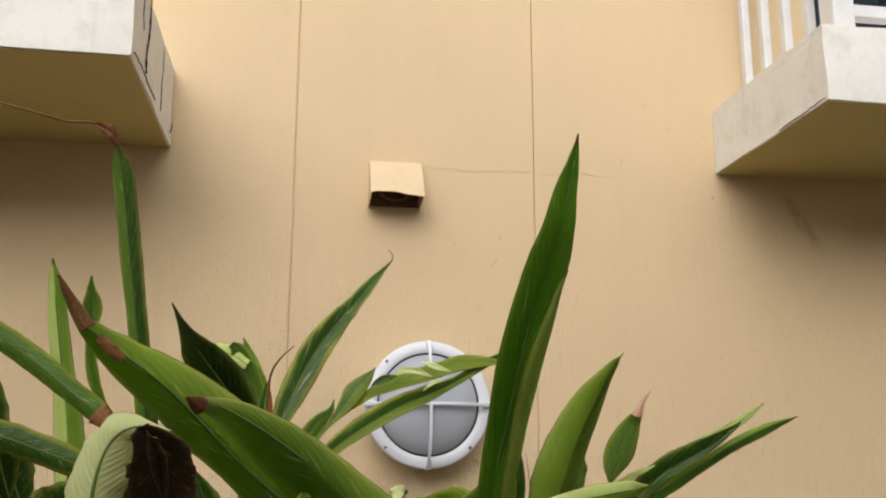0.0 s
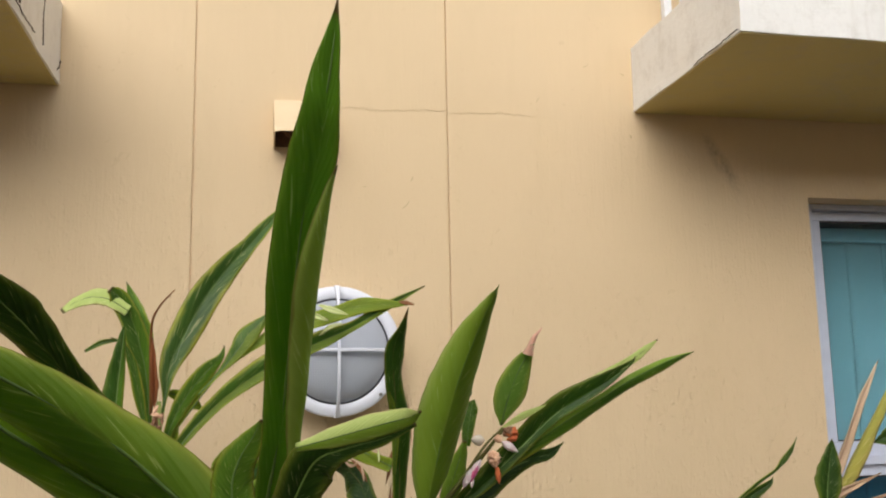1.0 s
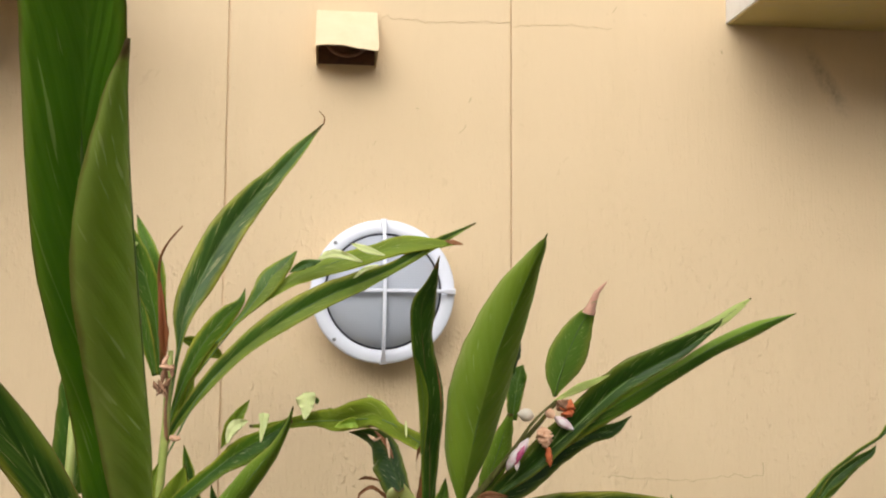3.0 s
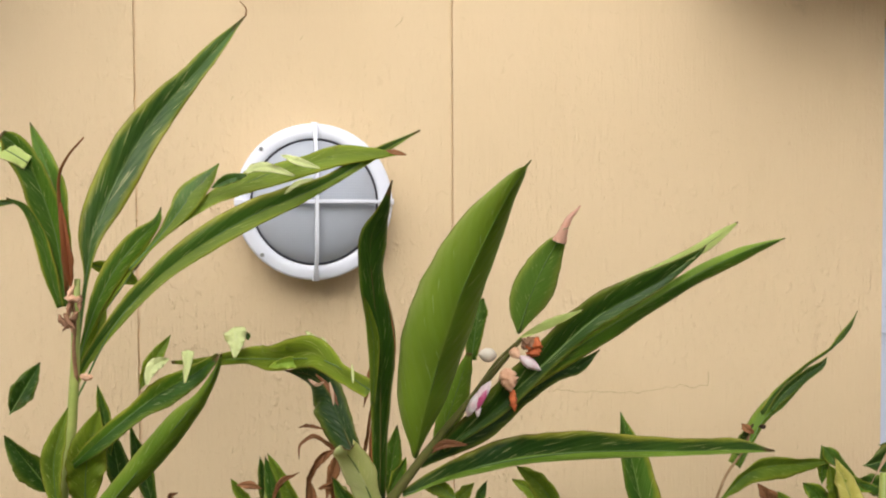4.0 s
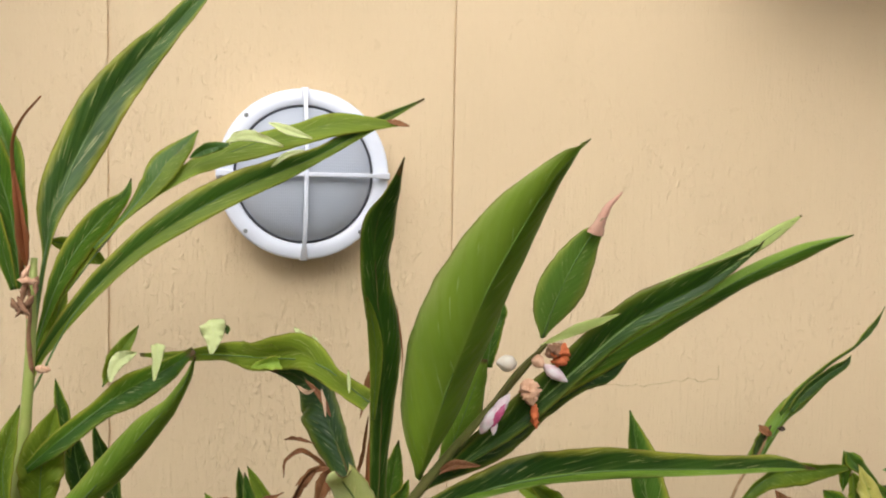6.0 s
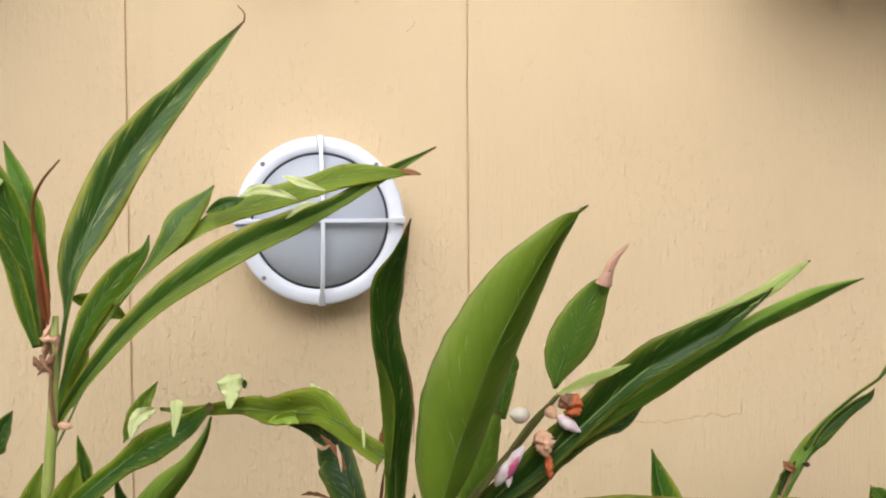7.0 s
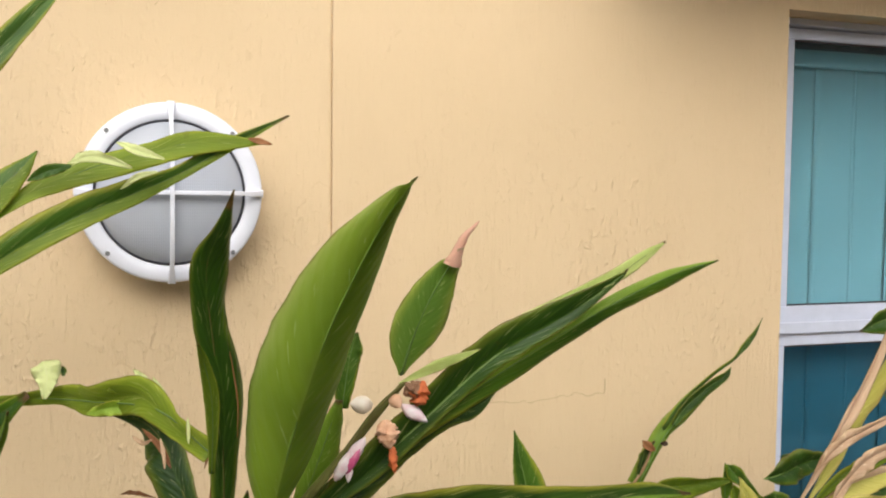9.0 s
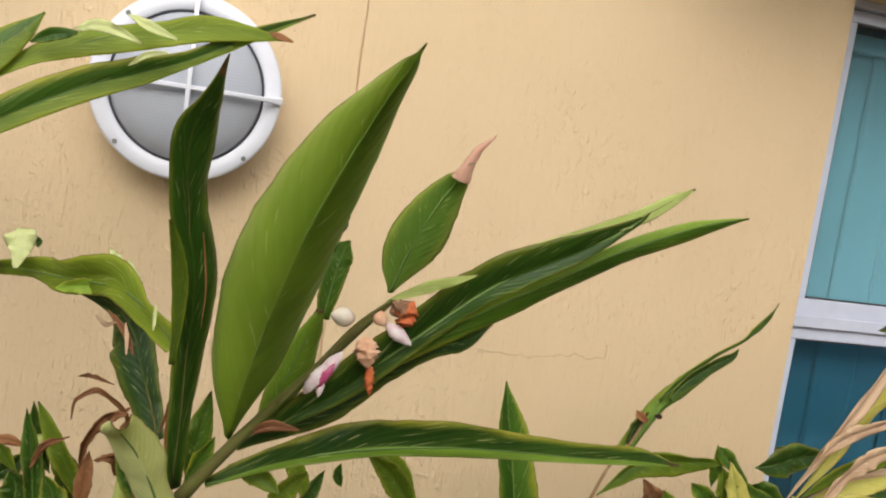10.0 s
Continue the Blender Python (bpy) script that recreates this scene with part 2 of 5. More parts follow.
DRY = make_leaf("dry_brown_leaf", (0.38, 0.165, 0.065), (0.15, 0.055, 0.022), (0.52, 0.29, 0.13), (0.46, 0.22, 0.08), 0.3, 0.4, 0.65, 0.2, glow=(0.32, 0.14, 0.06))
RUST = make_leaf("russet_sheath", (0.46, 0.17, 0.07), (0.28, 0.085, 0.035), (0.36, 0.13, 0.05), (0.30, 0.16, 0.05), 0.3, 0.3, 0.5, 0.2, glow=(0.55, 0.13, 0.04))

DEAD = make_leaf("blackened_leaf", (0.055, 0.032, 0.02), (0.018, 0.012, 0.008), (0.12, 0.075, 0.04), (0.13, 0.08, 0.04), 0.3, 0.4, 0.6, 0.05, glow=(0.03, 0.02, 0.01))
CANE = make_plain("dark_cane", (0.11, 0.13, 0.02), 0.85, (0.10, 0.07, 0.02), 30, 0.15)
STEM = make_plain("green_stem", (0.30, 0.37, 0.08), 0.45, (0.42, 0.44, 0.13), 35, 0.1)
RIB_DEEP = make_plain("leaf_rib_shaded", (0.20, 0.32, 0.07), 0.5, (0.16, 0.28, 0.055), 35, 0.05)
UNDER_RIB = make_plain("leaf_rib_below", (0.20, 0.35, 0.05), 0.5, (0.16, 0.30, 0.035), 35, 0.05)
RIB = make_plain("leaf_rib", (0.15, 0.26, 0.06), 0.45, (0.11, 0.20, 0.045), 35, 0.05)
CREAM = make_plain("cream_bud", (0.80, 0.74, 0.62), 0.45, (0.72, 0.55, 0.42), 90, 0.05)
PETAL = make_plain("pink_white_petal", (0.88, 0.83, 0.82), 0.5, (0.80, 0.52, 0.58), 110, 0.3)
MAGENTA = make_plain("magenta_petal", (0.62, 0.08, 0.24), 0.45, (0.72, 0.30, 0.42), 60, 0.1)
PEACH = make_plain("peach_withered_petal", (0.84, 0.54, 0.36), 0.7, (0.64, 0.32, 0.17), 130, 0.3)
ORANGE = make_plain("orange_withered_petal", (0.70, 0.18, 0.05), 0.65, (0.46, 0.10, 0.03), 130, 0.3)
BROWN_HUSK = make_plain("brown_husk", (0.36, 0.19, 0.10), 0.7, (0.17, 0.08, 0.04), 70, 0.4)


def make_lens():
    """Frosted, finely ribbed glass over a dim bowl."""
    k = Mat("frosted_lens", 0.35)
    v = k.coords()
    wave = k.n("ShaderNodeTexWave")
    wave.wave_type, wave.bands_direction = "BANDS", "X"
    k.put(wave, "Vector", v)
    wave.inputs["Scale"].default_value = 90
    wave2 = k.n("ShaderNodeTexWave")
    wave2.wave_type, wave2.bands_direction = "BANDS", "Z"
    k.put(wave2, "Vector", v)
    wave2.inputs["Scale"].default_value = 60
    nrm = k.bump(wave.outputs[1], 0.24, 0.001)
    nrm = k.bump(wave2.outputs[1], 0.14, 0.001, nrm)
    f = k.noise(v, 9, 3)
    col = k.mix(f, (0.38, 0.41, 0.47), (0.50, 0.53, 0.59))
    k.finish(col, nrm)
    k.p.inputs["Coat Weight"].default_value = 0.4
    k.p.inputs["Coat Roughness"].default_value = 0.2
    return k.m


def make_glass(name, tint):
    k = Mat(name, 0.03)
    k.put(k.p, "Base Color", (*tint, 1))
    k.p.inputs["Transmission Weight"].default_value = 1.0
    k.p.inputs["IOR"].default_value = 1.45
    return k.m


LENS = make_lens()
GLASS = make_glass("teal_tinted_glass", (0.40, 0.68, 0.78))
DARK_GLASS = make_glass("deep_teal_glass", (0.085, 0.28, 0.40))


# ---- mesh helpers ----
def mesh_from(name, bm, material, smooth=True):
    me = bpy.data.meshes.new(name)
    bm.normal_update()
    bm.to_mesh(me)
    bm.free()
    me.materials.append(material)
    for poly in me.polygons:
        poly.use_smooth = smooth
    return me


def part(name, bm, material, parent=None, label="", smooth=True):
    """Links a bmesh, whose points are in world metres, as one mesh object under a thing or a part."""
    ob = new(name, mesh_from(name, bm, material, smooth))
    if parent is not None:
        ob.parent = parent
        at = parent.location if parent.type == "EMPTY" else Vector()
        ob.matrix_parent_inverse = Matrix.Translation(-Vector(at))
    if label:
        tagged(ob, label)
    return ob


def thing(name, at, label, category, group="", kind=""):
    e = new(name)
    e.location = at
    e.empty_display_size = 0.05
    return tagged(e, label, category, group, kind)


def box(x0, x1, y0, y1, z0, z1, bevel=0.0, bm=None):
    bm = bm or bmesh.new()
    got = bmesh.ops.create_cube(bm, size=1.0)
    m = Matrix.Translation(((x0 + x1) / 2, (y0 + y1) / 2, (z0 + z1) / 2)) @ Matrix.Diagonal((x1 - x0, y1 - y0, z1 - z0, 1))
    bmesh.ops.transform(bm, matrix=m, verts=got["verts"])
    if bevel:
        bmesh.ops.bevel(bm, geom=list({e for v in got["verts"] for e in v.link_edges}), offset=bevel, segments=2, profile=0.6, affect="EDGES")
    return bm


def curve_points(pts, n):
    """A smooth line through a few guide points: n + 1 places."""
    p = [Vector(q) for q in pts]
    p = [2 * p[0] - p[1]] + p + [2 * p[-1] - p[-2]]
    out = []
    for i in range(n + 1):
        s = i / n * (len(p) - 3)
        j = min(int(s), len(p) - 4)
        f = s - j
        a, b, c, d = p[j:j + 4]
        out.append(0.5 * (2 * b + (c - a) * f + (2 * a - 5 * b + 4 * c - d) * f * f + (3 * b - 3 * c + d - a) * f ** 3))
    return out


def tube(pts, r0, r1, n=14, sides=8, bm=None, lumps=0.0):
    """A tapered round stalk along a smooth line."""
    bm = bm or bmesh.new()
    line = curve_points(pts, n)
    rings = []
    for i, c in enumerate(line):
        t = (line[min(i + 1, n)] - line[max(i - 1, 0)]).normalized()
        s = t.cross(Vector((0.13, 1, 0.21))).normalized()
        q = t.cross(s)
        r = r0 + (r1 - r0) * i / n
        ring = []
        for j in range(sides):
            a = 2 * math.pi * j / sides
            k = 1 + lumps * noise.noise(c * 90 + Vector((j, 0, 0)))
            ring.append(bm.verts.new(c + (s * math.cos(a) + q * math.sin(a)) * r * k))
        rings.append(ring)
    for a, b in zip(rings, rings[1:]):
        for j in range(sides):
            bm.faces.new((a[j], a[(j + 1) % sides], b[(j + 1) % sides], b[j]))
    bm.faces.new(rings[0][::-1])
    bm.faces.new(rings[-1])
    return bm


def width_at(u, peak):
    """How wide a blade is along its length, 0 to 1, drawn out to a long point."""
    w = (u / peak) ** 0.62 if u < peak else 1.0
    if u >= peak:
        f = (u - peak) / (1 - peak)
        w = (1 - f ** 1.75) ** 0.95
    return max(w, 0.012) * (0.30 + 0.70 * min(1.0, u / 0.16))


LEAVES = [0]


def along(widths, u):
    """A half-width between the stations of a list, eased from one to the next."""
    k = u * (len(widths) - 1)
    j = min(int(k), len(widths) - 2)
    p = [widths[max(j - 1, 0)], widths[j], widths[j + 1], widths[min(j + 2, len(widths) - 1)]]
    f = k - j
    w = 0.5 * (2 * p[1] + (p[2] - p[0]) * f + (2 * p[0] - 5 * p[1] + 4 * p[2] - p[3]) * f * f + (3 * p[1] - 3 * p[2] + p[3] - p[0]) * f ** 3)
    return max(w, 0.0003)


def blade(pts, wl, wr, al, ar, peak, wav, seed, n=40, m=5, cut=(0.0, 1.0)):
    """A leaf blade as two curved halves either side of a smooth midrib line; each half's width is one number or a list from base to tip."""
    listed = isinstance(wl, tuple)
    bm = bmesh.new()
    uv = bm.loops.layers.uv.new("blade")
    line = curve_points(pts, n)
    rows, marks = [], {}
    for i, c in enumerate(line):
        u = cut[0] + (cut[1] - cut[0]) * i / n
        t = (line[min(i + 1, n)] - line[max(i - 1, 0)]).normalized()
        s = t.cross(Vector((0, 1, 0))).normalized()
        up = t.cross(s)
        w = 1.0 if listed else width_at(u, peak)
        row = []
        for j in range(-m, m + 1):
            f = abs(j) / m
            half, ang = (wl, al) if j < 0 else (wr, ar)
            half = along(half, i / n) / math.cos(radians(ang * (0.65 if ang > 0 else 1.5))) if listed else half
            curl = 26 * noise.noise(Vector((u * 3.1, (1 if j < 0 else 2) * 5.3, seed * 3.1))) + 14 * noise.noise(Vector((u * 9, (1 if j < 0 else 2) * 2.3, seed * 1.3)))
            bend = 0.65 + 0.7 * (1 - f) if ang > 0 else 0.25 + 1.25 * f      # cupped from the rib, or rolled smoothly away
            ang = radians(ang * bend + curl * f * min(1.6, wav / 0.07) * (0.5 if listed else 1.0))
            d = (s if j < 0 else -s) * math.cos(ang) + up * math.sin(ang)
            ripple = noise.noise(Vector((u * 7, (1 if j < 0 else 2) * 3.7, seed * 1.9))) * wav
            ripple += noise.noise(Vector((u * 19, j * 0.7, seed * 2.3))) * wav * 0.35
            ragged = 1 + 0.10 * noise.noise(Vector((u * 23, 1.0 if j < 0 else 9.0, seed))) * (0.4 + wav * 3)
            p = c + d * (half * w * f * ragged) + up * (half * ripple * f * f * 1.6)
            v = bm.verts.new(p)
            marks[v] = (0.5 + 0.5 * j / m, u)
            row.append(v)
        rows.append(row)
    for a, b in zip(rows, rows[1:]):
        for j in range(2 * m):
            face = bm.faces.new((a[j], a[j + 1], b[j + 1], b[j]))
            for lp in face.loops:
                lp[uv].uv = marks[lp.vert]
    return bm


def thicken(ob, t=0.0006):
    s = ob.modifiers.new("thickness", "SOLIDIFY")
    s.thickness, s.offset = t, 0.0
    return ob


def leaf(plant, pts, wl, wr, al=28, ar=28, mat=None, peak=0.45, wav=0.09, name="", rib=None, lo=None, hi=None):
    """One leaf of a plant: its blade and the rib down its middle. lo, hi: another surface for its right or left half;
    among greens it paints in a lit or shaded side.
    """
    LEAVES[0] += 1
    mat = mat or G_MID
    if isinstance(wl, tuple):
        thin = max(wl)
    else:
        wl, wr = wl / math.cos(radians(al)), wr / math.cos(radians(ar))
        thin = wl
    dry = mat in (DRY, STRAW, RUST, DEAD, PINK)
    strip = bool(name)
    name = name or ("sheath" if mat is RUST else "dry_leaf" if dry else "leaf")
    label = {DRY: "shrivelled brown leaf", DEAD: "blackened dead leaf", STRAW: "straw-coloured withered leaf", RUST: "russet dried sheath", PINK: "withered pink leaf tip", G_PALE: "pale yellowing curled leaf", CREAM_LEAF: "bleached pale yellow curled leaf", YELLOW: "yellow ageing leaf"}.get(mat, "")
    if strip:
        label = "strip torn from a damaged leaf"
    ob = thicken(part(name, blade(pts, wl, wr, al, ar, peak, wav, LEAVES[0], cut=(0.03, 0.95) if strip else (0.0, 1.0)), mat, plant, label))
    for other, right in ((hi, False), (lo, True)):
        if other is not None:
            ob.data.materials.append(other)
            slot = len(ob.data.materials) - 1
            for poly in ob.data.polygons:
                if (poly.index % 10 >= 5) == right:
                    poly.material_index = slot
    if not dry and not strip:
        line = curve_points(pts, 12)
        part("midrib", tube([line[0], line[3], line[6], line[9], line[11]], min(0.0014, thin * 0.07), 0.0003, 16, 6), rib or (RIB_DEEP if mat is G_DARK else RIB), ob)
    return ob


def stem(pts, plant, r0, r1, mat=None):
    """A stalk of a plant."""
    name = "stem" if mat in (None, STEM, CANE) else "dry_stalk"
    return part(name, tube(pts, r0, r1, 18, 8, None, 0.12), mat or STEM, plant)


# ---- ground ----
bm = bmesh.new()
bmesh.ops.create_grid(bm, x_segments=60, y_segments=60, size=60)
for v in bm.verts:
    v.co.z = 0.02 * noise.noise(v.co * 0.7) - 0.012
    if abs(v.co.y) < 3 and abs(v.co.x) < 4:
        v.co.z += 0.01 * noise.noise(v.co * 3)
tagged(part("ground", bm, SOIL), "brown mulch and soil garden bed", "ground", kind="structure")

# ---- wall with its joints and openings ----
WALL_Y, WX0, WX1, WTOP = 2.30, -5.0, 6.0, 6.0
WIN = (1.287, 2.45, 0.86, 2.088)      # x0, x1, z0, z1
DOOR = (1.10, 2.9, 2.52, 4.55)        # balcony door
wall = thing("wall_north", (0, WALL_Y, 0), "beige painted stucco wall with fine vertical joints", "wall", kind="structure")
part("backing", box(WX0, 0.9, WALL_Y + 0.006, WALL_Y + 0.24, -0.1, WTOP), STUCCO, wall, smooth=False)
GAP = 0.0022


def panel(x0, x1, z0, z1):
    b = box(x0, x1, WALL_Y, WALL_Y + 0.006 if x1 < 0.5 else WALL_Y + 0.24, z0, z1)
    return part("panel", b, STUCCO, wall, smooth=False)


panel(WX0, -0.334 - GAP, -0.1, WTOP)
panel(-0.334 + GAP, 0.285 - GAP, -0.1, WTOP)
b = box(0.285 + GAP, 0.9, WALL_Y, WALL_Y + 0.006, -0.1, WTOP)
part("panel", b, STUCCO, wall, smooth=False)
b = bmesh.new()
for x0, x1, z0, z1 in ((0.9, WIN[0], -0.1, DOOR[2]), (WIN[0], WIN[1], -0.1, WIN[2]), (WIN[0], WIN[1], WIN[3], DOOR[2]), (WIN[1], WX1, -0.1, DOOR[2]),
                       (0.9, DOOR[0], DOOR[2], WTOP), (DOOR[0], DOOR[1], DOOR[3], WTOP), (DOOR[1], WX1, DOOR[2], WTOP)):
    box(x0, x1, WALL_Y, WALL_Y + 0.24, z0, z1, 0, b)
bmesh.ops.remove_doubles(b, verts=b.verts, dist=0.0005)
part("panel", b, STUCCO, wall, smooth=False)


def crack(pts, r, mat, jitter=0.004, owner=None, name="crack"):
    line = curve_points(pts, 40)
    line = [p + Vector((0, 0, jitter * noise.noise(p * 60) + jitter * 0.5 * noise.noise(p * 170))) for p in line]
    b = bmesh.new()
    rows = []
    for i, p in enumerate(line):
        w = r * (0.5 + 0.9 * abs(noise.noise(p * 80 + Vector((3, 1, 7)))))
        t = (line[min(i + 1, 40)] - line[max(i - 1, 0)]).normalized()
        s = t.cross(Vector((0, 1, 0))) if abs(t.x) + abs(t.z) > abs(t.y) * 1.2 else Vector((0, 0, 1)).cross(t)
        s.normalize()
        rows.append([b.verts.new(p + s * w), b.verts.new(p - s * w)])
    for (a, c), (d, e) in zip(rows, rows[1:]):
        b.faces.new((a, c, e, d))
    ob = part(name, b, mat, owner or wall)
    thicken(ob, 0.0012)
    return ob


Y = WALL_Y - 0.0004
crack([(0.50, Y, 1.280), (0.604, Y, 1.272), (0.693, Y, 1.269), (0.783, Y, 1.275), (0.856, Y, 1.275)], 0.0010, CRACK, 0.006)
crack([(0.856, Y, 1.275), (0.858, Y, 1.285), (0.857, Y, 1.305)], 0.0010, CRACK)
crack([(-0.005, Y, 2.286), (0.06, Y, 2.284), (0.128, Y, 2.279), (0.20, Y, 2.284), (0.282, Y, 2.288)], 0.0004, CRACK, 0.008)
crack([(0.29, Y, 2.279), (0.40, Y, 2.286), (0.52, Y, 2.282)], 0.0004, CRACK, 0.008)

# small chips and scratches in the paint
for (xa, za), (xb, zb), r in (
    ((0.195, 2.112), (0.190, 2.101), 0.0022),
    ((0.287, 2.087), (0.292, 2.084), 0.0012),
    ((0.185, 2.050), (0.169, 2.031), 0.0010),
    ((-0.015, 2.009), (-0.022, 1.999), 0.0010),
    ((0.072, 2.083), (0.080, 2.081), 0.0009),
    ((0.777, 2.244), (0.781, 2.234), 0.0018),
    ((-0.151, 1.887), (-0.155, 1.879), 0.0010),
    ((0.532, 2.335), (0.522, 2.322), 0.0012),
    ((0.759, 2.413), (0.770, 2.409), 0.0010),
    ((0.657, 2.424), (0.671, 2.432), 0.0010),
):
    crack([(xa, Y, za), ((xa + xb) / 2 + 0.001, Y, (za + zb) / 2), (xb, Y, zb)], r, CRACK, 0.003, None, "chip")

# an unseen plain wall behind the walk, added to dim the lower facade
tagged(part("added_wall_south", box(-9.0, 9.0, -3.1, -2.85, -0.1, 3.5), PALE_WALL, smooth=False), "unseen plain pale wall added to block low sky light", "wall", kind="structure")

# a closed room behind the window, and the one behind the balcony door
for nm, (x0, x1, z0, z1) in (("room_shell", (WIN[0] - 0.4, WIN[1] + 0.4, WIN[2] - 0.5, 2.45)), ("upper_room_shell", (DOOR[0] - 0.3, DOOR[1] + 0.3, 2.5, 5.0))):
    b = box(x0, x1, WALL_Y + 0.245, WALL_Y + 2.6, z0, z1)
    b.faces.ensure_lookup_table()
    front = [f for f in b.faces if f.normal.y < -0.9]
    bmesh.ops.delete(b, geom=front, context="FACES")
    tagged(part(nm, b, ROOM, smooth=False), "dim plain room behind the glass", "room", kind="structure")

# ---- window ----
win = thing("window_1", ((WIN[0] + WIN[1]) / 2, WALL_Y + 0.1, WIN[2]), "white-framed window with teal glass and vertical blinds", "window", kind="structure")
FY0, FY1 = WALL_Y + 0.072, WALL_Y + 0.135
x0, x1, z0, z1 = WIN
for nm, q in (("frame_jamb", (x0, x0 + 0.058, z0, z1)), ("frame_jamb", (x1 - 0.058, x1, z0, z1)), ("frame_head", (x0 + 0.058, x1 - 0.058, z1 - 0.016, z1)), ("frame_sill", (x0 + 0.058, x1 - 0.058, z0, z0 + 0.03))):
    part(nm, box(q[0], q[1], FY0, FY1, q[2], q[3], 0.003), FRAME_WHITE, win, smooth=False)


def sash(za, zb, y, top, bottom, side, glass):
    s = part("sash_rail", box(x0 + 0.059, x1 - 0.059, y, y + 0.030, zb - top, zb, 0.003), FRAME_WHITE, win, smooth=False)
    part("sash_rail", box(x0 + 0.059, x1 - 0.059, y, y + 0.030, za, za + bottom, 0.003), FRAME_WHITE, win, smooth=False)
    for a in (x0 + 0.059, x1 - 0.059 - side):
        part("sash_stile", box(a, a + side, y + 0.001, y + 0.029, za + bottom, zb - top, 0.002), FRAME_WHITE, win, smooth=False)
    g = part("pane", box(x0 + 0.09, x1 - 0.09, y + 0.012, y + 0.018, za + bottom - 0.01, zb - top + 0.01), glass, win, "teal tinted glass pane", smooth=False)
    g.visible_shadow = False
    part("glazing_bead", box(x0 + 0.059 + side, x1 - 0.059 - side, y + 0.006, y + 0.011, zb - top - 0.004, zb - top), GASKET, win, smooth=False)
    part("glazing_bead", box(x0 + 0.059 + side, x1 - 0.059 - side, y + 0.006, y + 0.011, za + bottom, za + bottom + 0.004), GASKET, win, smooth=False)
    part("glazing_bead", box(x0 + 0.059 + side, x0 + 0.063 + side, y + 0.006, y + 0.011, za + bottom, zb - top), GASKET, win, smooth=False)


sash(1.375, z1 - 0.018, FY0 + 0.020, 0.026, 0.055, 0.034, GLASS)
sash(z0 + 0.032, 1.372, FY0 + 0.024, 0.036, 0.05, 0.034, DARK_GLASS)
part("meeting_rail", box(x0 + 0.0585, x1 - 0.0585, FY0 + 0.012, FY0 + 0.0195, 1.366, 1.392, 0.002), FRAME_WHITE, win, smooth=False)

blind = thing("vertical_blind", ((x0 + x1) / 2, WALL_Y + 0.3, z0), "pale vertical fabric blind hanging behind the window", "blind")
part("headrail", box(x0 + 0.05, x1 - 0.05, WALL_Y + 0.18, WALL_Y + 0.22, 2.00, 2.04, 0.004), BLIND, blind, smooth=False)
for i in range(10):
    cx = x0 + 0.077 + i * 0.115
    b = bmesh.new()
    rows = []
    turn = radians(1.5 + 2.5 * math.sin(i * 2.1 + 0.6))
    for j in range(7):
        f = j / 6 - 0.5
        dx, dy = 0.127 * f * math.cos(turn), 0.127 * f * math.sin(turn) + 0.004 * math.cos(f * math.pi) + 0.002 * (i % 2)
        rows.append([b.verts.new((cx + dx, WALL_Y + 0.20 + dy, z)) for z in (z0 + 0.04, 1.2, 1.6, 2.0)])
    for a, c in zip(rows, rows[1:]):
        for j in range(3):
            b.faces.new((a[j], a[j + 1], c[j + 1], c[j]))
    thicken(part("slat", b, BLIND, blind), 0.001)


# ---- balconies ----
def balcony(name, x0, x1, z0, z1, y0, label, cracks):
    s = thing(name, ((x0 + x1) / 2, WALL_Y, z0), label, "balcony", "balconies of the facade")
    b = box(x0, x1, y0, WALL_Y - 0.001, z0 + 0.002, z1)
    bmesh.ops.subdivide_edges(b, edges=b.edges, cuts=40, use_grid_fill=True)
    for v in b.verts:
        p = v.co.copy()
        edge = min(abs(p.z - z0 - 0.006), abs(p.z - z1)) < 0.02 or abs(p.y - y0) < 0.02
        k = 0.004 if edge else 0.002
        v.co += Vector((noise.noise(p * 9), noise.noise(p * 9 + Vector((5, 5, 5))), noise.noise(p * 9 + Vector((9, 2, 4))))) * k
        if v.co.y > WALL_Y - 0.02:
            v.co.y = WALL_Y - 0.001
        v.co.z = max(v.co.z, z0 + 0.003)
    part("slab", b, SLAB, s, smooth=False)
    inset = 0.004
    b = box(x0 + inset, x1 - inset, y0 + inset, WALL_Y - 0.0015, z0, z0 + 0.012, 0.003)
    part("soffit", b, SOFFIT, s, "slab underside, warm bounced light put into its ochre colour", smooth=False)
    for pts, r in cracks:
        crack(pts, r, BLACK_CRACK, 0.006, s)
    return s


bz0, bz1, by = 2.304, 2.482, 1.745
XL = -0.642
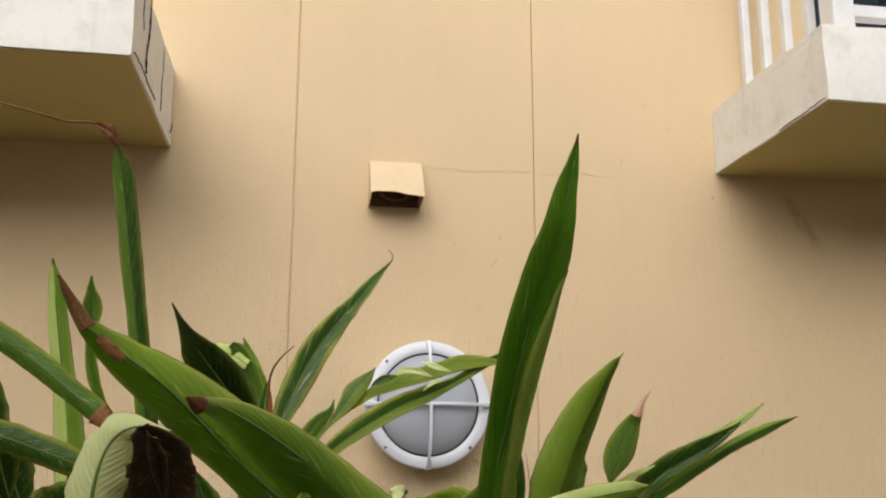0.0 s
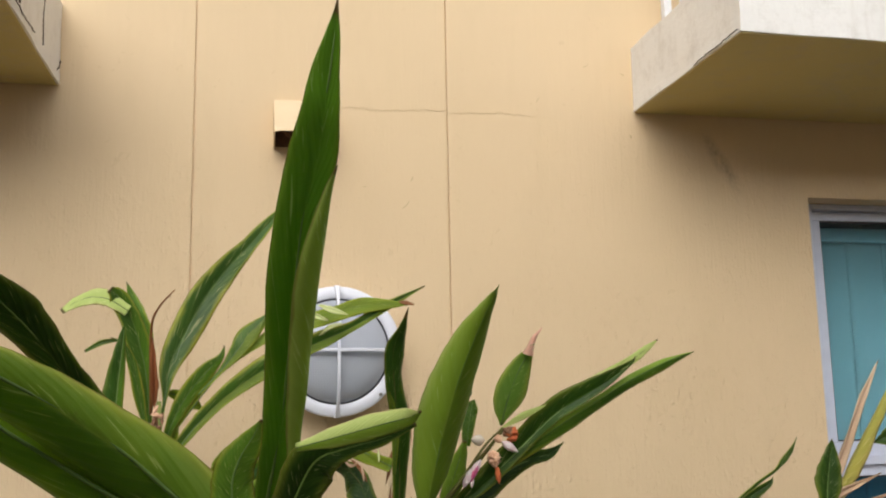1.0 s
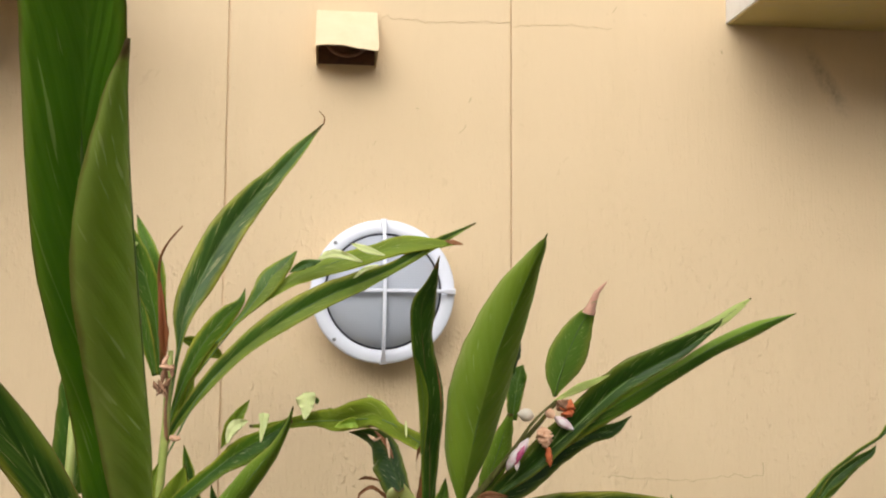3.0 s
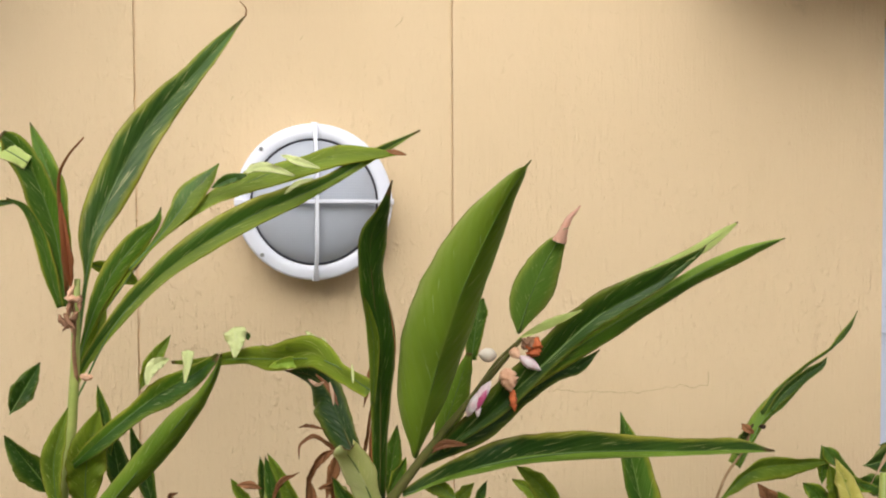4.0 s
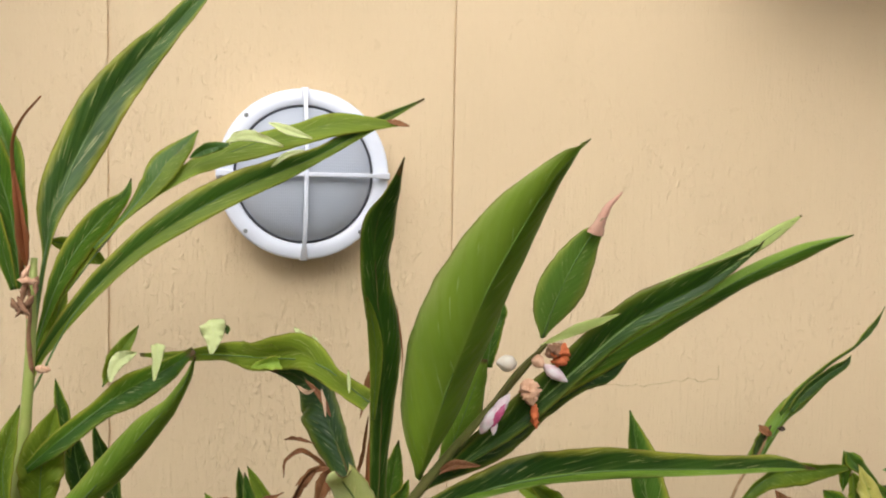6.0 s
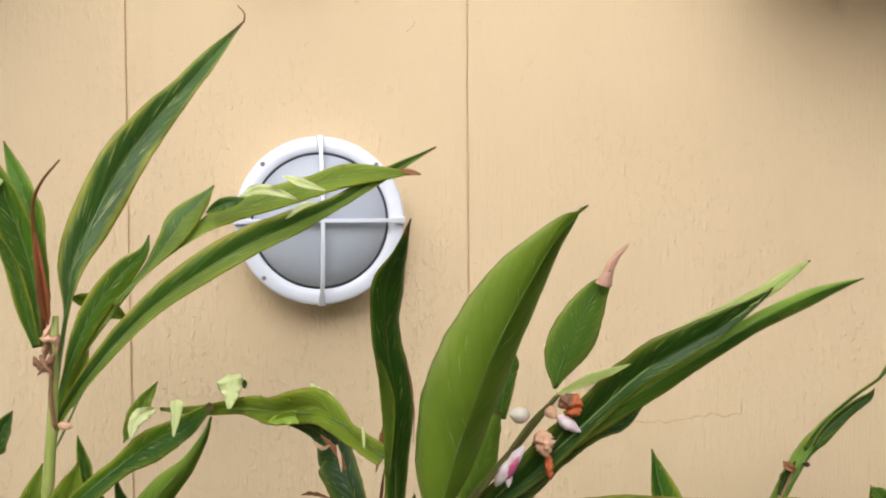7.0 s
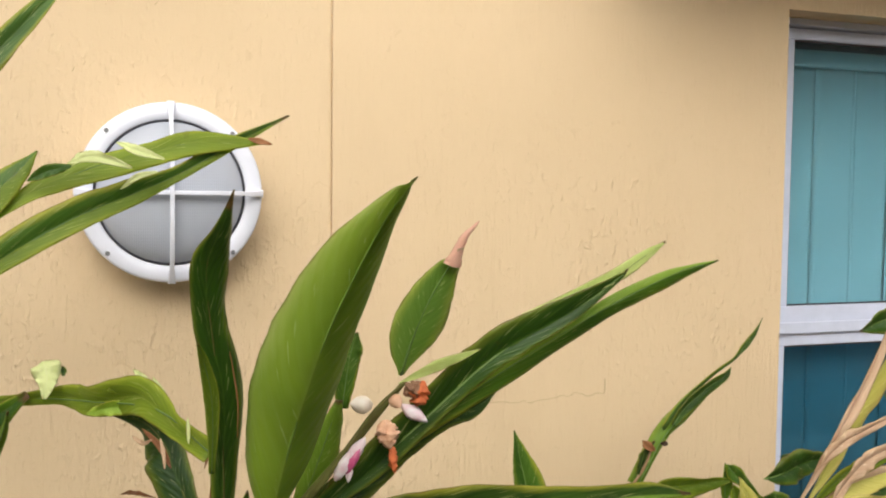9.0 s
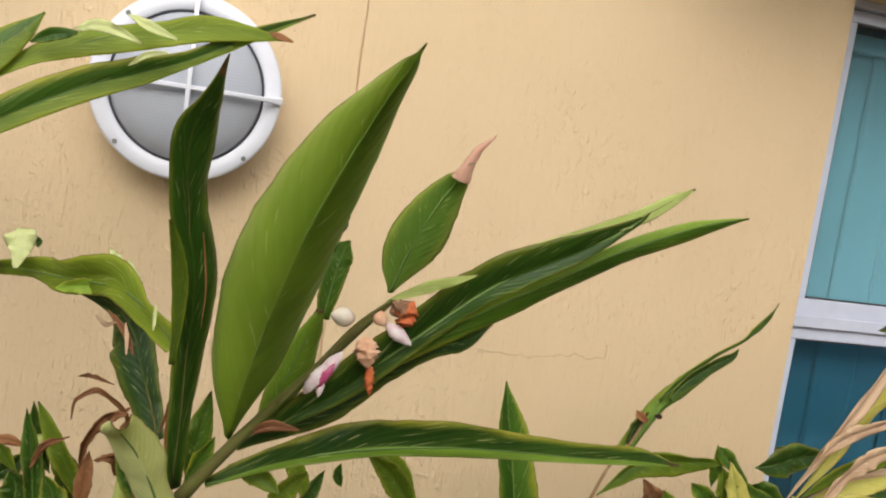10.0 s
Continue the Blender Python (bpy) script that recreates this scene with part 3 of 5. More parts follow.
left_bal = balcony("balcony", -2.6, XL, bz0, bz1 + 0.02, by, "white painted concrete balcony slab with black cracks", [
    ([(XL + 0.003, 1.90, 2.50), (XL + 0.003, 1.905, 2.43), (XL + 0.003, 1.89, 2.37), (XL + 0.003, 1.90, 2.335)], 0.0026),
    ([(XL + 0.003, 1.83, 2.50), (XL + 0.003, 1.825, 2.44), (XL + 0.003, 1.84, 2.40)], 0.0014),
    ([(XL + 0.003, 2.10, 2.48), (XL + 0.003, 2.105, 2.43), (XL + 0.003, 2.10, 2.39), (XL + 0.003, 2.11, 2.33)], 0.0013),
    ([(XL + 0.003, 1.76, 2.322), (XL + 0.003, 1.85, 2.326), (XL + 0.003, 1.95, 2.322), (XL + 0.003, 2.03, 2.325)], 0.0017),
    ([(XL + 0.003, 2.26, 2.33), (XL + 0.003, 2.28, 2.345), (XL + 0.003, 2.29, 2.36)], 0.0018),
])
XR = 0.792
right_bal = balcony("balcony", XR, 4.2, bz0, bz1, by, "white painted concrete balcony slab with chipped edges", [
    ([(XR - 0.003, 1.75, 2.311), (XR - 0.003, 1.84, 2.310), (XR - 0.003, 1.95, 2.312)], 0.0016),
])
rail = thing("balcony_railing", (XR + 0.085, 2.0, bz1), "white metal balcony railing with upright bars", "railing")
RX, RY = XR + 0.085, by + 0.075
part("post", box(RX - 0.025, RX + 0.028, RY - 0.028, RY + 0.028, bz1, bz1 + 1.05, 0.004), RAIL_WHITE, rail, smooth=False)
part("bottom_rail", box(RX + 0.028, 4.1, RY - 0.016, RY + 0.016, bz1 + 0.055, bz1 + 0.085, 0.003), RAIL_WHITE, rail, smooth=False)
part("top_rail", box(RX - 0.03, 4.1, RY - 0.028, RY + 0.028, bz1 + 1.05, bz1 + 1.09, 0.004), RAIL_WHITE, rail, smooth=False)
part("side_top_rail", box(RX - 0.028, RX + 0.028, RY + 0.028, WALL_Y, bz1 + 1.052, bz1 + 1.088, 0.004), RAIL_WHITE, rail, smooth=False)
part("wall_bracket", box(RX - 0.03, RX + 0.03, WALL_Y - 0.03, WALL_Y, bz1 - 0.002, bz1 + 0.03, 0.003), RAIL_WHITE, rail, smooth=False)
for i in range(4):
    yy = WALL_Y - 0.055 - 0.105 * i
    part("baluster", box(RX - 0.011, RX + 0.011, yy - 0.011, yy + 0.011, bz1 - 0.004, bz1 + 1.052, 0.003), RAIL_WHITE, rail, smooth=False)
for i in range(28):
    xx = RX + 0.34 + 0.115 * i
    if xx < 4.05:
        part("baluster", box(xx - 0.011, xx + 0.011, RY - 0.011, RY + 0.011, bz1 + 0.085, bz1 + 1.05, 0.003), RAIL_WHITE, rail, smooth=False)
bd = thing("door_1", ((DOOR[0] + DOOR[1]) / 2, WALL_Y, DOOR[2]), "white-framed sliding glass balcony door", "door", kind="structure")
for nm, q in (("door_frame", (DOOR[0], DOOR[0] + 0.05, DOOR[2], DOOR[3])), ("door_frame", (DOOR[1] - 0.05, DOOR[1], DOOR[2], DOOR[3])), ("door_frame", (DOOR[0] + 0.05, DOOR[1] - 0.05, DOOR[3] - 0.05, DOOR[3])), ("threshold", (DOOR[0] + 0.05, DOOR[1] - 0.05, DOOR[2], DOOR[2] + 0.05)), ("door_stile", (1.95, 2.02, DOOR[2] + 0.05, DOOR[3] - 0.05))):
    part(nm, box(q[0], q[1], WALL_Y + 0.05, WALL_Y + 0.11, q[2], q[3], 0.003), FRAME_WHITE, bd, smooth=False)
g = part("pane", box(DOOR[0] + 0.04, DOOR[1] - 0.04, WALL_Y + 0.075, WALL_Y + 0.082, DOOR[2] + 0.04, DOOR[3] - 0.04), DARK_GLASS, bd, smooth=False)
g.visible_shadow = False

# ---- dryer vent hood ----
hood = thing("vent_hood", (-0.081, WALL_Y, 2.19), "beige painted sheet-metal vent hood open below", "vent")
hx0, hx1, ht, hb, out = -0.146, -0.016, 2.288, 2.172, 0.10
b = bmesh.new()
N = 12
prof = []
for i in range(N + 1):
    x = hx0 + (hx1 - hx0) * i / N
    sag = 0.005 * math.sin(i / N * math.pi * 1.3 + 0.4) + 0.002 * noise.noise(Vector((x * 40, 0, 0)))
    prof.append([b.verts.new((x, WALL_Y - 0.02, ht)), b.verts.new((x, WALL_Y - out * 0.62, (ht + hb) / 2 + 0.012)), b.verts.new((x, WALL_Y - out, hb + 0.012 + sag))])
for a, c in zip(prof, prof[1:]):
    for j in range(2):
        b.faces.new((a[j], a[j + 1], c[j + 1], c[j]))
front = part("front_sheet", b, HOOD_PAINT, hood, smooth=False)
thicken(front, 0.002)
b = bmesh.new()
box(hx0 + 0.001, hx1 - 0.001, WALL_Y - 0.0215, WALL_Y - 0.0005, ht - 0.0025, ht - 0.0003, 0, b)
part("top_flange", b, HOOD_PAINT, hood, smooth=False)
for x in (hx0, hx1):
    b = bmesh.new()
    f = b.faces.new([b.verts.new(q) for q in ((x, WALL_Y - 0.0005, ht), (x, WALL_Y - 0.02, ht), (x, WALL_Y - out * 0.62, (ht + hb) / 2 + 0.012), (x, WALL_Y - out, hb + 0.012), (x, WALL_Y - 0.0005, hb))])
    thicken(part("side_sheet", b, HOOD_PAINT, hood, smooth=False), 0.002)
part("liner", box(hx0 + 0.004, hx1 - 0.004, WALL_Y - 0.004, WALL_Y - 0.0006, hb + 0.004, ht - 0.004), HOOD_DARK, hood, "rust-dark hood interior", smooth=False)
b = bmesh.new()
for k in range(2):
    cx, cz, r = (hx0 + hx1) / 2, ht - 0.052, 0.050 - 0.008 * k
    ring = [Vector((cx + r * math.cos(a), WALL_Y - 0.035 + 0.022 * k, cz + r * math.sin(a))) for a in [math.pi + math.pi * i / 16 for i in range(17)]]
    tube(ring, 0.0045, 0.0045, 32, 8, b)
part("duct_rim", b, HOOD_DARK, hood, "rusty round duct rim")

# ---- bulkhead lamp ----
LX, LZ, R = 0.0, 1.678, 0.150
FL = 2.2215                            # front of the flange
lamp = thing("bulkhead_lamp", (LX, WALL_Y, LZ), "round white bulkhead lamp with cross guard and frosted glass", "wall lamp")


def lathe(profile, steps=72, closed=False):
    """Turns a profile of (radius, y) round the lamp's axis."""
    b = bmesh.new()
    rings = [[b.verts.new((LX + r * math.cos(2 * math.pi * i / steps), y, LZ + r * math.sin(2 * math.pi * i / steps))) for i in range(steps)] for r, y in profile]
    pairs = list(zip(rings, rings[1:])) + ([(rings[-1], rings[0])] if closed else [])
    for a, c in pairs:
        for i in range(steps):
            b.faces.new((a[i], a[(i + 1) % steps], c[(i + 1) % steps], c[i]))
    bmesh.ops.recalc_face_normals(b, faces=b.faces)
    return b


part("housing", lathe([(0.132, WALL_Y - 0.0005), (0.136, WALL_Y - 0.02), (0.143, FL + 0.022), (0.143, FL + 0.014)]), LAMP_WHITE, lamp)
part("flange", lathe([(0.122, FL + 0.010), (0.1212, FL + 0.002), (0.1232, FL - 0.001), (0.134, FL), (0.145, FL + 0.001), (0.1493, FL + 0.004), (R, FL + 0.010), (0.1493, FL + 0.022), (0.145, FL + 0.024), (0.125, FL + 0.022)], closed=True), LAMP_WHITE, lamp)
part("gasket", lathe([(0.1172, FL + 0.003), (0.1211, FL + 0.0025), (0.1214, FL + 0.012), (0.1172, FL + 0.012)], closed=True), GASKET, lamp)
dome = [(0.1176, FL + 0.006)] + [(0.1176 * math.cos(a), FL + 0.006 - 0.044 * math.sin(a)) for a in [math.pi / 2 * i / 14 for i in range(1, 14)]] + [(0.0008, FL - 0.038)]
part("lens", lathe(dome), LENS, lamp, "frosted grey ribbed glass lens")


def guard(vertical):
    """One bowed bar of the guard, deeper than wide, with squared feet on the rim."""
    b = bmesh.new()
    rows = []
    n = 40
    for i in range(n + 1):
        s = -1 + 2 * i / n
        r = s * (R + 0.001)
        y = FL - 0.0515 * (1 - abs(s) ** 2.6) - 0.004
        hw = 0.0036 + 0.0030 * max(0, abs(s) - 0.80) / 0.20
        deep = 0.009 + 0.006 * max(0, abs(s) - 0.82) / 0.18
        row = []
        for dx, dy in ((-1, 1), (-1, 0.15), (-0.7, 0), (0.7, 0), (1, 0.15), (1, 1)):
            p = (LX + hw * dx, y + deep * dy, LZ + r) if vertical else (LX + r, y + deep * dy + 0.0008, LZ + hw * dx)
            row.append(b.verts.new(p))
        rows.append(row)
    for a, c in zip(rows, rows[1:]):
        for j in range(6):
            b.faces.new((a[j], a[(j + 1) % 6], c[(j + 1) % 6], c[j]))
    b.faces.new(rows[0]), b.faces.new(rows[-1])
    bmesh.ops.recalc_face_normals(b, faces=b.faces)
    return b


for up in (True, False):
    part("guard_bar", guard(up), LAMP_WHITE, lamp, smooth=False)
for sx in (-1, 1):
    for sz in (-1, 1):
        b = bmesh.new()
        bmesh.ops.create_cone(b, cap_ends=True, segments=12, radius1=0.0042, radius2=0.0036, depth=0.004)
        bmesh.ops.transform(b, matrix=Matrix.Translation((LX + 0.1 * sx, FL - 0.0005, LZ + 0.1 * sz)) @ Matrix.Rotation(radians(90), 4, "X"), verts=b.verts)
        part("screw", b, SCREW, lamp, smooth=False)

# ---- shell ginger plants ----
clump = thing("shell_ginger", (0.0, 1.40, 0), "green shell ginger with pink and white flowers", "plant", "ginger plants along the wall")
tall_clump = thing("shell_ginger", (-0.36, 1.68, 0), "tall shell ginger with torn leaves and spent flowers", "plant", "ginger plants along the wall")
rolled_clump = thing("shell_ginger", (0.9, 1.98, 0), "ageing shell ginger with rolled and straw-yellow leaves", "plant", "ginger plants along the wall")
straw_clump = thing("shell_ginger", (0.72, 1.53, 0), "withering shell ginger with straw-pink and yellow leaves", "plant", "ginger plants along the wall")
front_clump = thing("shell_ginger", (-0.36, 0.62, 0), "lush broad-leaved shell ginger with browned leaf tips", "plant", "ginger plants along the wall")

# right half in a darker green: shade put into the colour
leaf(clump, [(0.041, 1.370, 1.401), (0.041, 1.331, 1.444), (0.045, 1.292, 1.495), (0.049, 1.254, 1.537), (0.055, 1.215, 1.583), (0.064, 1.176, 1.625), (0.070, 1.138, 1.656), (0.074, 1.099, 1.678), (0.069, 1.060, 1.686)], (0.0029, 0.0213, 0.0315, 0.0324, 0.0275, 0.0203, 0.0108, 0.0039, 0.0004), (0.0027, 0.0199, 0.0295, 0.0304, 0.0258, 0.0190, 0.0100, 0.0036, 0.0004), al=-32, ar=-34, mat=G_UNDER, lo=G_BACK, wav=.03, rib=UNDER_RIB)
leaf(clump, [(0.063, 1.390, 1.399), (0.077, 1.383, 1.436), (0.090, 1.377, 1.477), (0.098, 1.370, 1.507)], (0.0035, 0.0108, 0.0098, 0.0025), (0.0052, 0.0163, 0.0148, 0.0037), al=-10, ar=-20, mat=G_BACK)
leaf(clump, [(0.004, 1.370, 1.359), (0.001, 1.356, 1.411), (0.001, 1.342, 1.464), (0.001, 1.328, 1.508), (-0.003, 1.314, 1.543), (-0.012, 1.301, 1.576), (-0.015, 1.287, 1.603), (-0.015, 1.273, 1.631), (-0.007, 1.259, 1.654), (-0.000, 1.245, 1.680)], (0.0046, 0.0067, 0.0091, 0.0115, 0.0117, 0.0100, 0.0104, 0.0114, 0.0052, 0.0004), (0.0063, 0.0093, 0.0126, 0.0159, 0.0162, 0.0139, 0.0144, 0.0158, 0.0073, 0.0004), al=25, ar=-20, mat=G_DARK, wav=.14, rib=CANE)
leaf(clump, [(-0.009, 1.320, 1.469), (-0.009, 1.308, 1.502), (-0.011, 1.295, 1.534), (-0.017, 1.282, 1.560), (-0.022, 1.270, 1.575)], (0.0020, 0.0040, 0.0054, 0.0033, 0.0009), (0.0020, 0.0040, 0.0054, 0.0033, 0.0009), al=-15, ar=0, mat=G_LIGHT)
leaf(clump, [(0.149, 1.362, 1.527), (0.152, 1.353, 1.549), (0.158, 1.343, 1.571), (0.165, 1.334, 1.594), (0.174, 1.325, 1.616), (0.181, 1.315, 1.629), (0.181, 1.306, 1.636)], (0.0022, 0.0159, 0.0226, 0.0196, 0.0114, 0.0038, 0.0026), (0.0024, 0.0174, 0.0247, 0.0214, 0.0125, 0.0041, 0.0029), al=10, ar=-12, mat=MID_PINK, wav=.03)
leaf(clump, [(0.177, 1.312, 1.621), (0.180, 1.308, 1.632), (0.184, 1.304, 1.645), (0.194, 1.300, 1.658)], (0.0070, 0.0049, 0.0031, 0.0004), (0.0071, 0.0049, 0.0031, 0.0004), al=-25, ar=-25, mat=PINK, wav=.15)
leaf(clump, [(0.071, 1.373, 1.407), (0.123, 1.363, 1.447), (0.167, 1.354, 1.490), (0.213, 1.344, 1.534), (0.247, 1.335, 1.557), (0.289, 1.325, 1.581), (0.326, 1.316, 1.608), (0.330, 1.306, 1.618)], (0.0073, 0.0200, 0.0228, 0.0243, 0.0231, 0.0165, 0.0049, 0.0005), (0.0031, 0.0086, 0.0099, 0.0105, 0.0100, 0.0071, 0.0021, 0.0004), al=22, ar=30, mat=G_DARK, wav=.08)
leaf(clump, [(0.246, 1.332, 1.578), (0.283, 1.324, 1.594), (0.325, 1.316, 1.612), (0.348, 1.308, 1.629), (0.362, 1.300, 1.641)], (0.0016, 0.0030, 0.0063, 0.0048, 0.0008), (0.0016, 0.0030, 0.0064, 0.0048, 0.0008), al=0, ar=0, mat=SILVER)
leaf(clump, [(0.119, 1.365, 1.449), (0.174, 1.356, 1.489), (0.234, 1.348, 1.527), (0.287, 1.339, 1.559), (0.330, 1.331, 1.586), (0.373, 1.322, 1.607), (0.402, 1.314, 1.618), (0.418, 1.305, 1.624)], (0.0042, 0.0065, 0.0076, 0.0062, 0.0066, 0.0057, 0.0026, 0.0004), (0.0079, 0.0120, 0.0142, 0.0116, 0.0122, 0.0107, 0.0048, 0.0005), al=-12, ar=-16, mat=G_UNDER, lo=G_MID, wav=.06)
leaf(clump, [(0.048, 1.390, 1.390), (0.110, 1.395, 1.423), (0.158, 1.399, 1.455), (0.200, 1.404, 1.477), (0.232, 1.408, 1.483), (0.258, 1.413, 1.499)], (0.0065, 0.0178, 0.0150, 0.0112, 0.0078, 0.0007), (0.0065, 0.0179, 0.0150, 0.0113, 0.0078, 0.0007), al=12, ar=10, mat=G_DARK)
leaf(clump, [(0.144, 1.352, 1.522), (0.171, 1.332, 1.539), (0.201, 1.311, 1.555)], 0.0049, 0.0049, al=5, ar=5, mat=SILVER, peak=.5)
leaf(clump, [(0.028, 1.370, 1.363), (0.075, 1.384, 1.375), (0.119, 1.399, 1.380), (0.169, 1.413, 1.384), (0.241, 1.428, 1.381), (0.314, 1.442, 1.374), (0.390, 1.456, 1.367), (0.459, 1.471, 1.361), (0.518, 1.485, 1.352)], (0.0057, 0.0134, 0.0191, 0.0236, 0.0244, 0.0186, 0.0144, 0.0136, 0.0015), (0.0020, 0.0047, 0.0067, 0.0083, 0.0086, 0.0066, 0.0051, 0.0048, 0.0005), al=-8, ar=16, wav=.16, mat=G_COOL, lo=G_UNDER)
leaf(clump, [(-0.007, 1.352, 1.476), (-0.032, 1.407, 1.485), (-0.058, 1.461, 1.500), (-0.095, 1.516, 1.486), (-0.129, 1.570, 1.482), (-0.178, 1.625, 1.469), (-0.223, 1.679, 1.462)], (0.0084, 0.0089, 0.0159, 0.0142, 0.0090, 0.0053, 0.0019), (0.0103, 0.0109, 0.0194, 0.0173, 0.0110, 0.0065, 0.0023), al=15, ar=20, mat=G_LIGHT, wav=.25)
leaf(clump, [(-0.008, 1.434, 1.374), (-0.017, 1.454, 1.398), (-0.029, 1.475, 1.429), (-0.038, 1.495, 1.452), (-0.057, 1.516, 1.466), (-0.084, 1.536, 1.469)], (0.0075, 0.0162, 0.0217, 0.0242, 0.0148, 0.0004), (0.0050, 0.0109, 0.0146, 0.0163, 0.0099, 0.0004), al=-20, ar=26, mat=G_DARK, wav=.2, rib=CANE)
leaf(clump, [(0.002, 1.332, 1.340), (-0.011, 1.320, 1.376), (-0.020, 1.308, 1.400), (-0.032, 1.295, 1.422), (-0.038, 1.283, 1.432), (-0.038, 1.271, 1.438)], (0.0137, 0.0127, 0.0147, 0.0117, 0.0100, 0.0052), (0.0139, 0.0128, 0.0148, 0.0118, 0.0101, 0.0052), al=-24, ar=-28, mat=CREAM_LEAF, lo=G_PALE, wav=.10)
leaf(clump, [(0.012, 1.373, 1.363), (0.023, 1.368, 1.387), (0.030, 1.362, 1.404)], 0.0067, 0.0067)
leaf(clump, [(0.002, 1.383, 1.344), (-0.004, 1.378, 1.401), (-0.003, 1.373, 1.447)], 0.0022, 0.0028, mat=RUST)
leaf(clump, [(0.051, 1.362, 1.406), (0.069, 1.357, 1.416), (0.093, 1.352, 1.416)], 0.0050, 0.0033, mat=DRY)
leaf(clump, [(0.090, 1.393, 1.347), (0.069, 1.403, 1.362), (0.048, 1.413, 1.363)], 0.0094, 0.0094, mat=G_LIGHT)
stem([(0.010, 1.362, 1.356), (0.035, 1.362, 1.388), (0.070, 1.362, 1.430), (0.114, 1.362, 1.478), (0.153, 1.362, 1.522)], clump, .0060, .0022, CANE)
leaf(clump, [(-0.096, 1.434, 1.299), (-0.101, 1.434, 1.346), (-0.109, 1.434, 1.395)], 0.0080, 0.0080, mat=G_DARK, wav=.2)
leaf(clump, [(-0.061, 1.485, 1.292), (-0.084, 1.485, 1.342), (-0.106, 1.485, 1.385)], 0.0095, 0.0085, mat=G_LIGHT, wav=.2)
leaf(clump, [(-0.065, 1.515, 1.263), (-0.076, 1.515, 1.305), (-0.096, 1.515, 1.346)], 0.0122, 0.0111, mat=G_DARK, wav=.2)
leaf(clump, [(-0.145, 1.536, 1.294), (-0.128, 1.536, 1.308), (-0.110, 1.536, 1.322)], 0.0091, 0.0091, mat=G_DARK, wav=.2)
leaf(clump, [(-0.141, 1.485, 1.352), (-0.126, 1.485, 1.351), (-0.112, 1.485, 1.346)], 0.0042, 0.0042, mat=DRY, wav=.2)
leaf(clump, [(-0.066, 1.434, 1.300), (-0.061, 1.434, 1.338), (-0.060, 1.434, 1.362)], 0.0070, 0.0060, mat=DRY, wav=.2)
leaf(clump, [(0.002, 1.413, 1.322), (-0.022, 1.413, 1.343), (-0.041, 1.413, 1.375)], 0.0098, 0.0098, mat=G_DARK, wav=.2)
leaf(clump, [(-0.004, 1.383, 1.336), (-0.016, 1.383, 1.347), (-0.019, 1.383, 1.360)], 0.0075, 0.0075, mat=DRY, wav=.2)
leaf(clump, [(0.015, 1.393, 1.357), (0.020, 1.393, 1.390), (0.026, 1.393, 1.431)], 0.0103, 0.0093, mat=G_MID, wav=.2)
leaf(clump, [(-0.041, 1.495, 1.325), (-0.031, 1.495, 1.361), (-0.022, 1.495, 1.385)], 0.0074, 0.0064, mat=DRY, wav=.2)
leaf(clump, [(-0.059, 1.495, 1.360), (-0.044, 1.495, 1.373), (-0.032, 1.495, 1.381)], 0.0037, 0.0037, mat=DRY, wav=.2)
leaf(clump, [(-0.032, 1.495, 1.392), (-0.032, 1.495, 1.412), (-0.031, 1.495, 1.422)], 0.0026, 0.0026, mat=STRAW, wav=.2)
leaf(clump, [(0.092, 1.434, 1.313), (0.099, 1.434, 1.334), (0.118, 1.434, 1.352)], 0.0102, 0.0112, mat=G_LIGHT, wav=.2)
leaf(clump, [(0.116, 1.434, 1.314), (0.121, 1.434, 1.329), (0.133, 1.434, 1.354)], 0.0072, 0.0072, mat=G_DARK, wav=.2)
leaf(clump, [(0.242, 1.485, 1.282), (0.213, 1.485, 1.327), (0.182, 1.485, 1.354)], 0.0122, 0.0122, mat=G_LIGHT, wav=.2)
leaf(clump, [(-0.080, 1.383, 1.323), (-0.080, 1.383, 1.345), (-0.088, 1.383, 1.362)], 0.0104, 0.0094, mat=G_MID, wav=.2)
leaf(clump, [(-0.119, 1.454, 1.290), (-0.113, 1.454, 1.319), (-0.119, 1.454, 1.338)], 0.0124, 0.0114, mat=G_DARK, wav=.2)
leaf(clump, [(0.100, 1.373, 1.553), (0.104, 1.373, 1.579), (0.107, 1.373, 1.599)], (0.0040, 0.0102, 0.0022), (0.0040, 0.0103, 0.0022), al=20, ar=-30, mat=G_DARK, wav=.2)
leaf(clump, [(0.102, 1.375, 1.499), (0.106, 1.373, 1.532), (0.110, 1.372, 1.552), (0.114, 1.370, 1.563)], (0.0050, 0.0085, 0.0083, 0.0009), (0.0050, 0.0085, 0.0083, 0.0009), al=-30, ar=20, mat=G_MID, wav=.3)
leaf(clump, [(-0.008, 1.403, 1.449), (0.001, 1.403, 1.486), (0.007, 1.403, 1.504)], 0.0037, 0.0037, mat=DRY, wav=.2)
leaf(rolled_clump, [(0.902, 1.920, 1.079), (0.871, 1.920, 1.142), (0.842, 1.920, 1.169)], 0.0176, 0.0176, mat=G_MID, wav=.2)
leaf(rolled_clump, [(0.801, 1.920, 1.085), (0.777, 1.920, 1.137), (0.754, 1.920, 1.173)], 0.0150, 0.0150, mat=DRY, wav=.2)
leaf(rolled_clump, [(0.850, 1.910, 1.086), (0.804, 1.910, 1.129), (0.786, 1.910, 1.160)], 0.0172, 0.0172, mat=G_LIGHT, wav=.2)
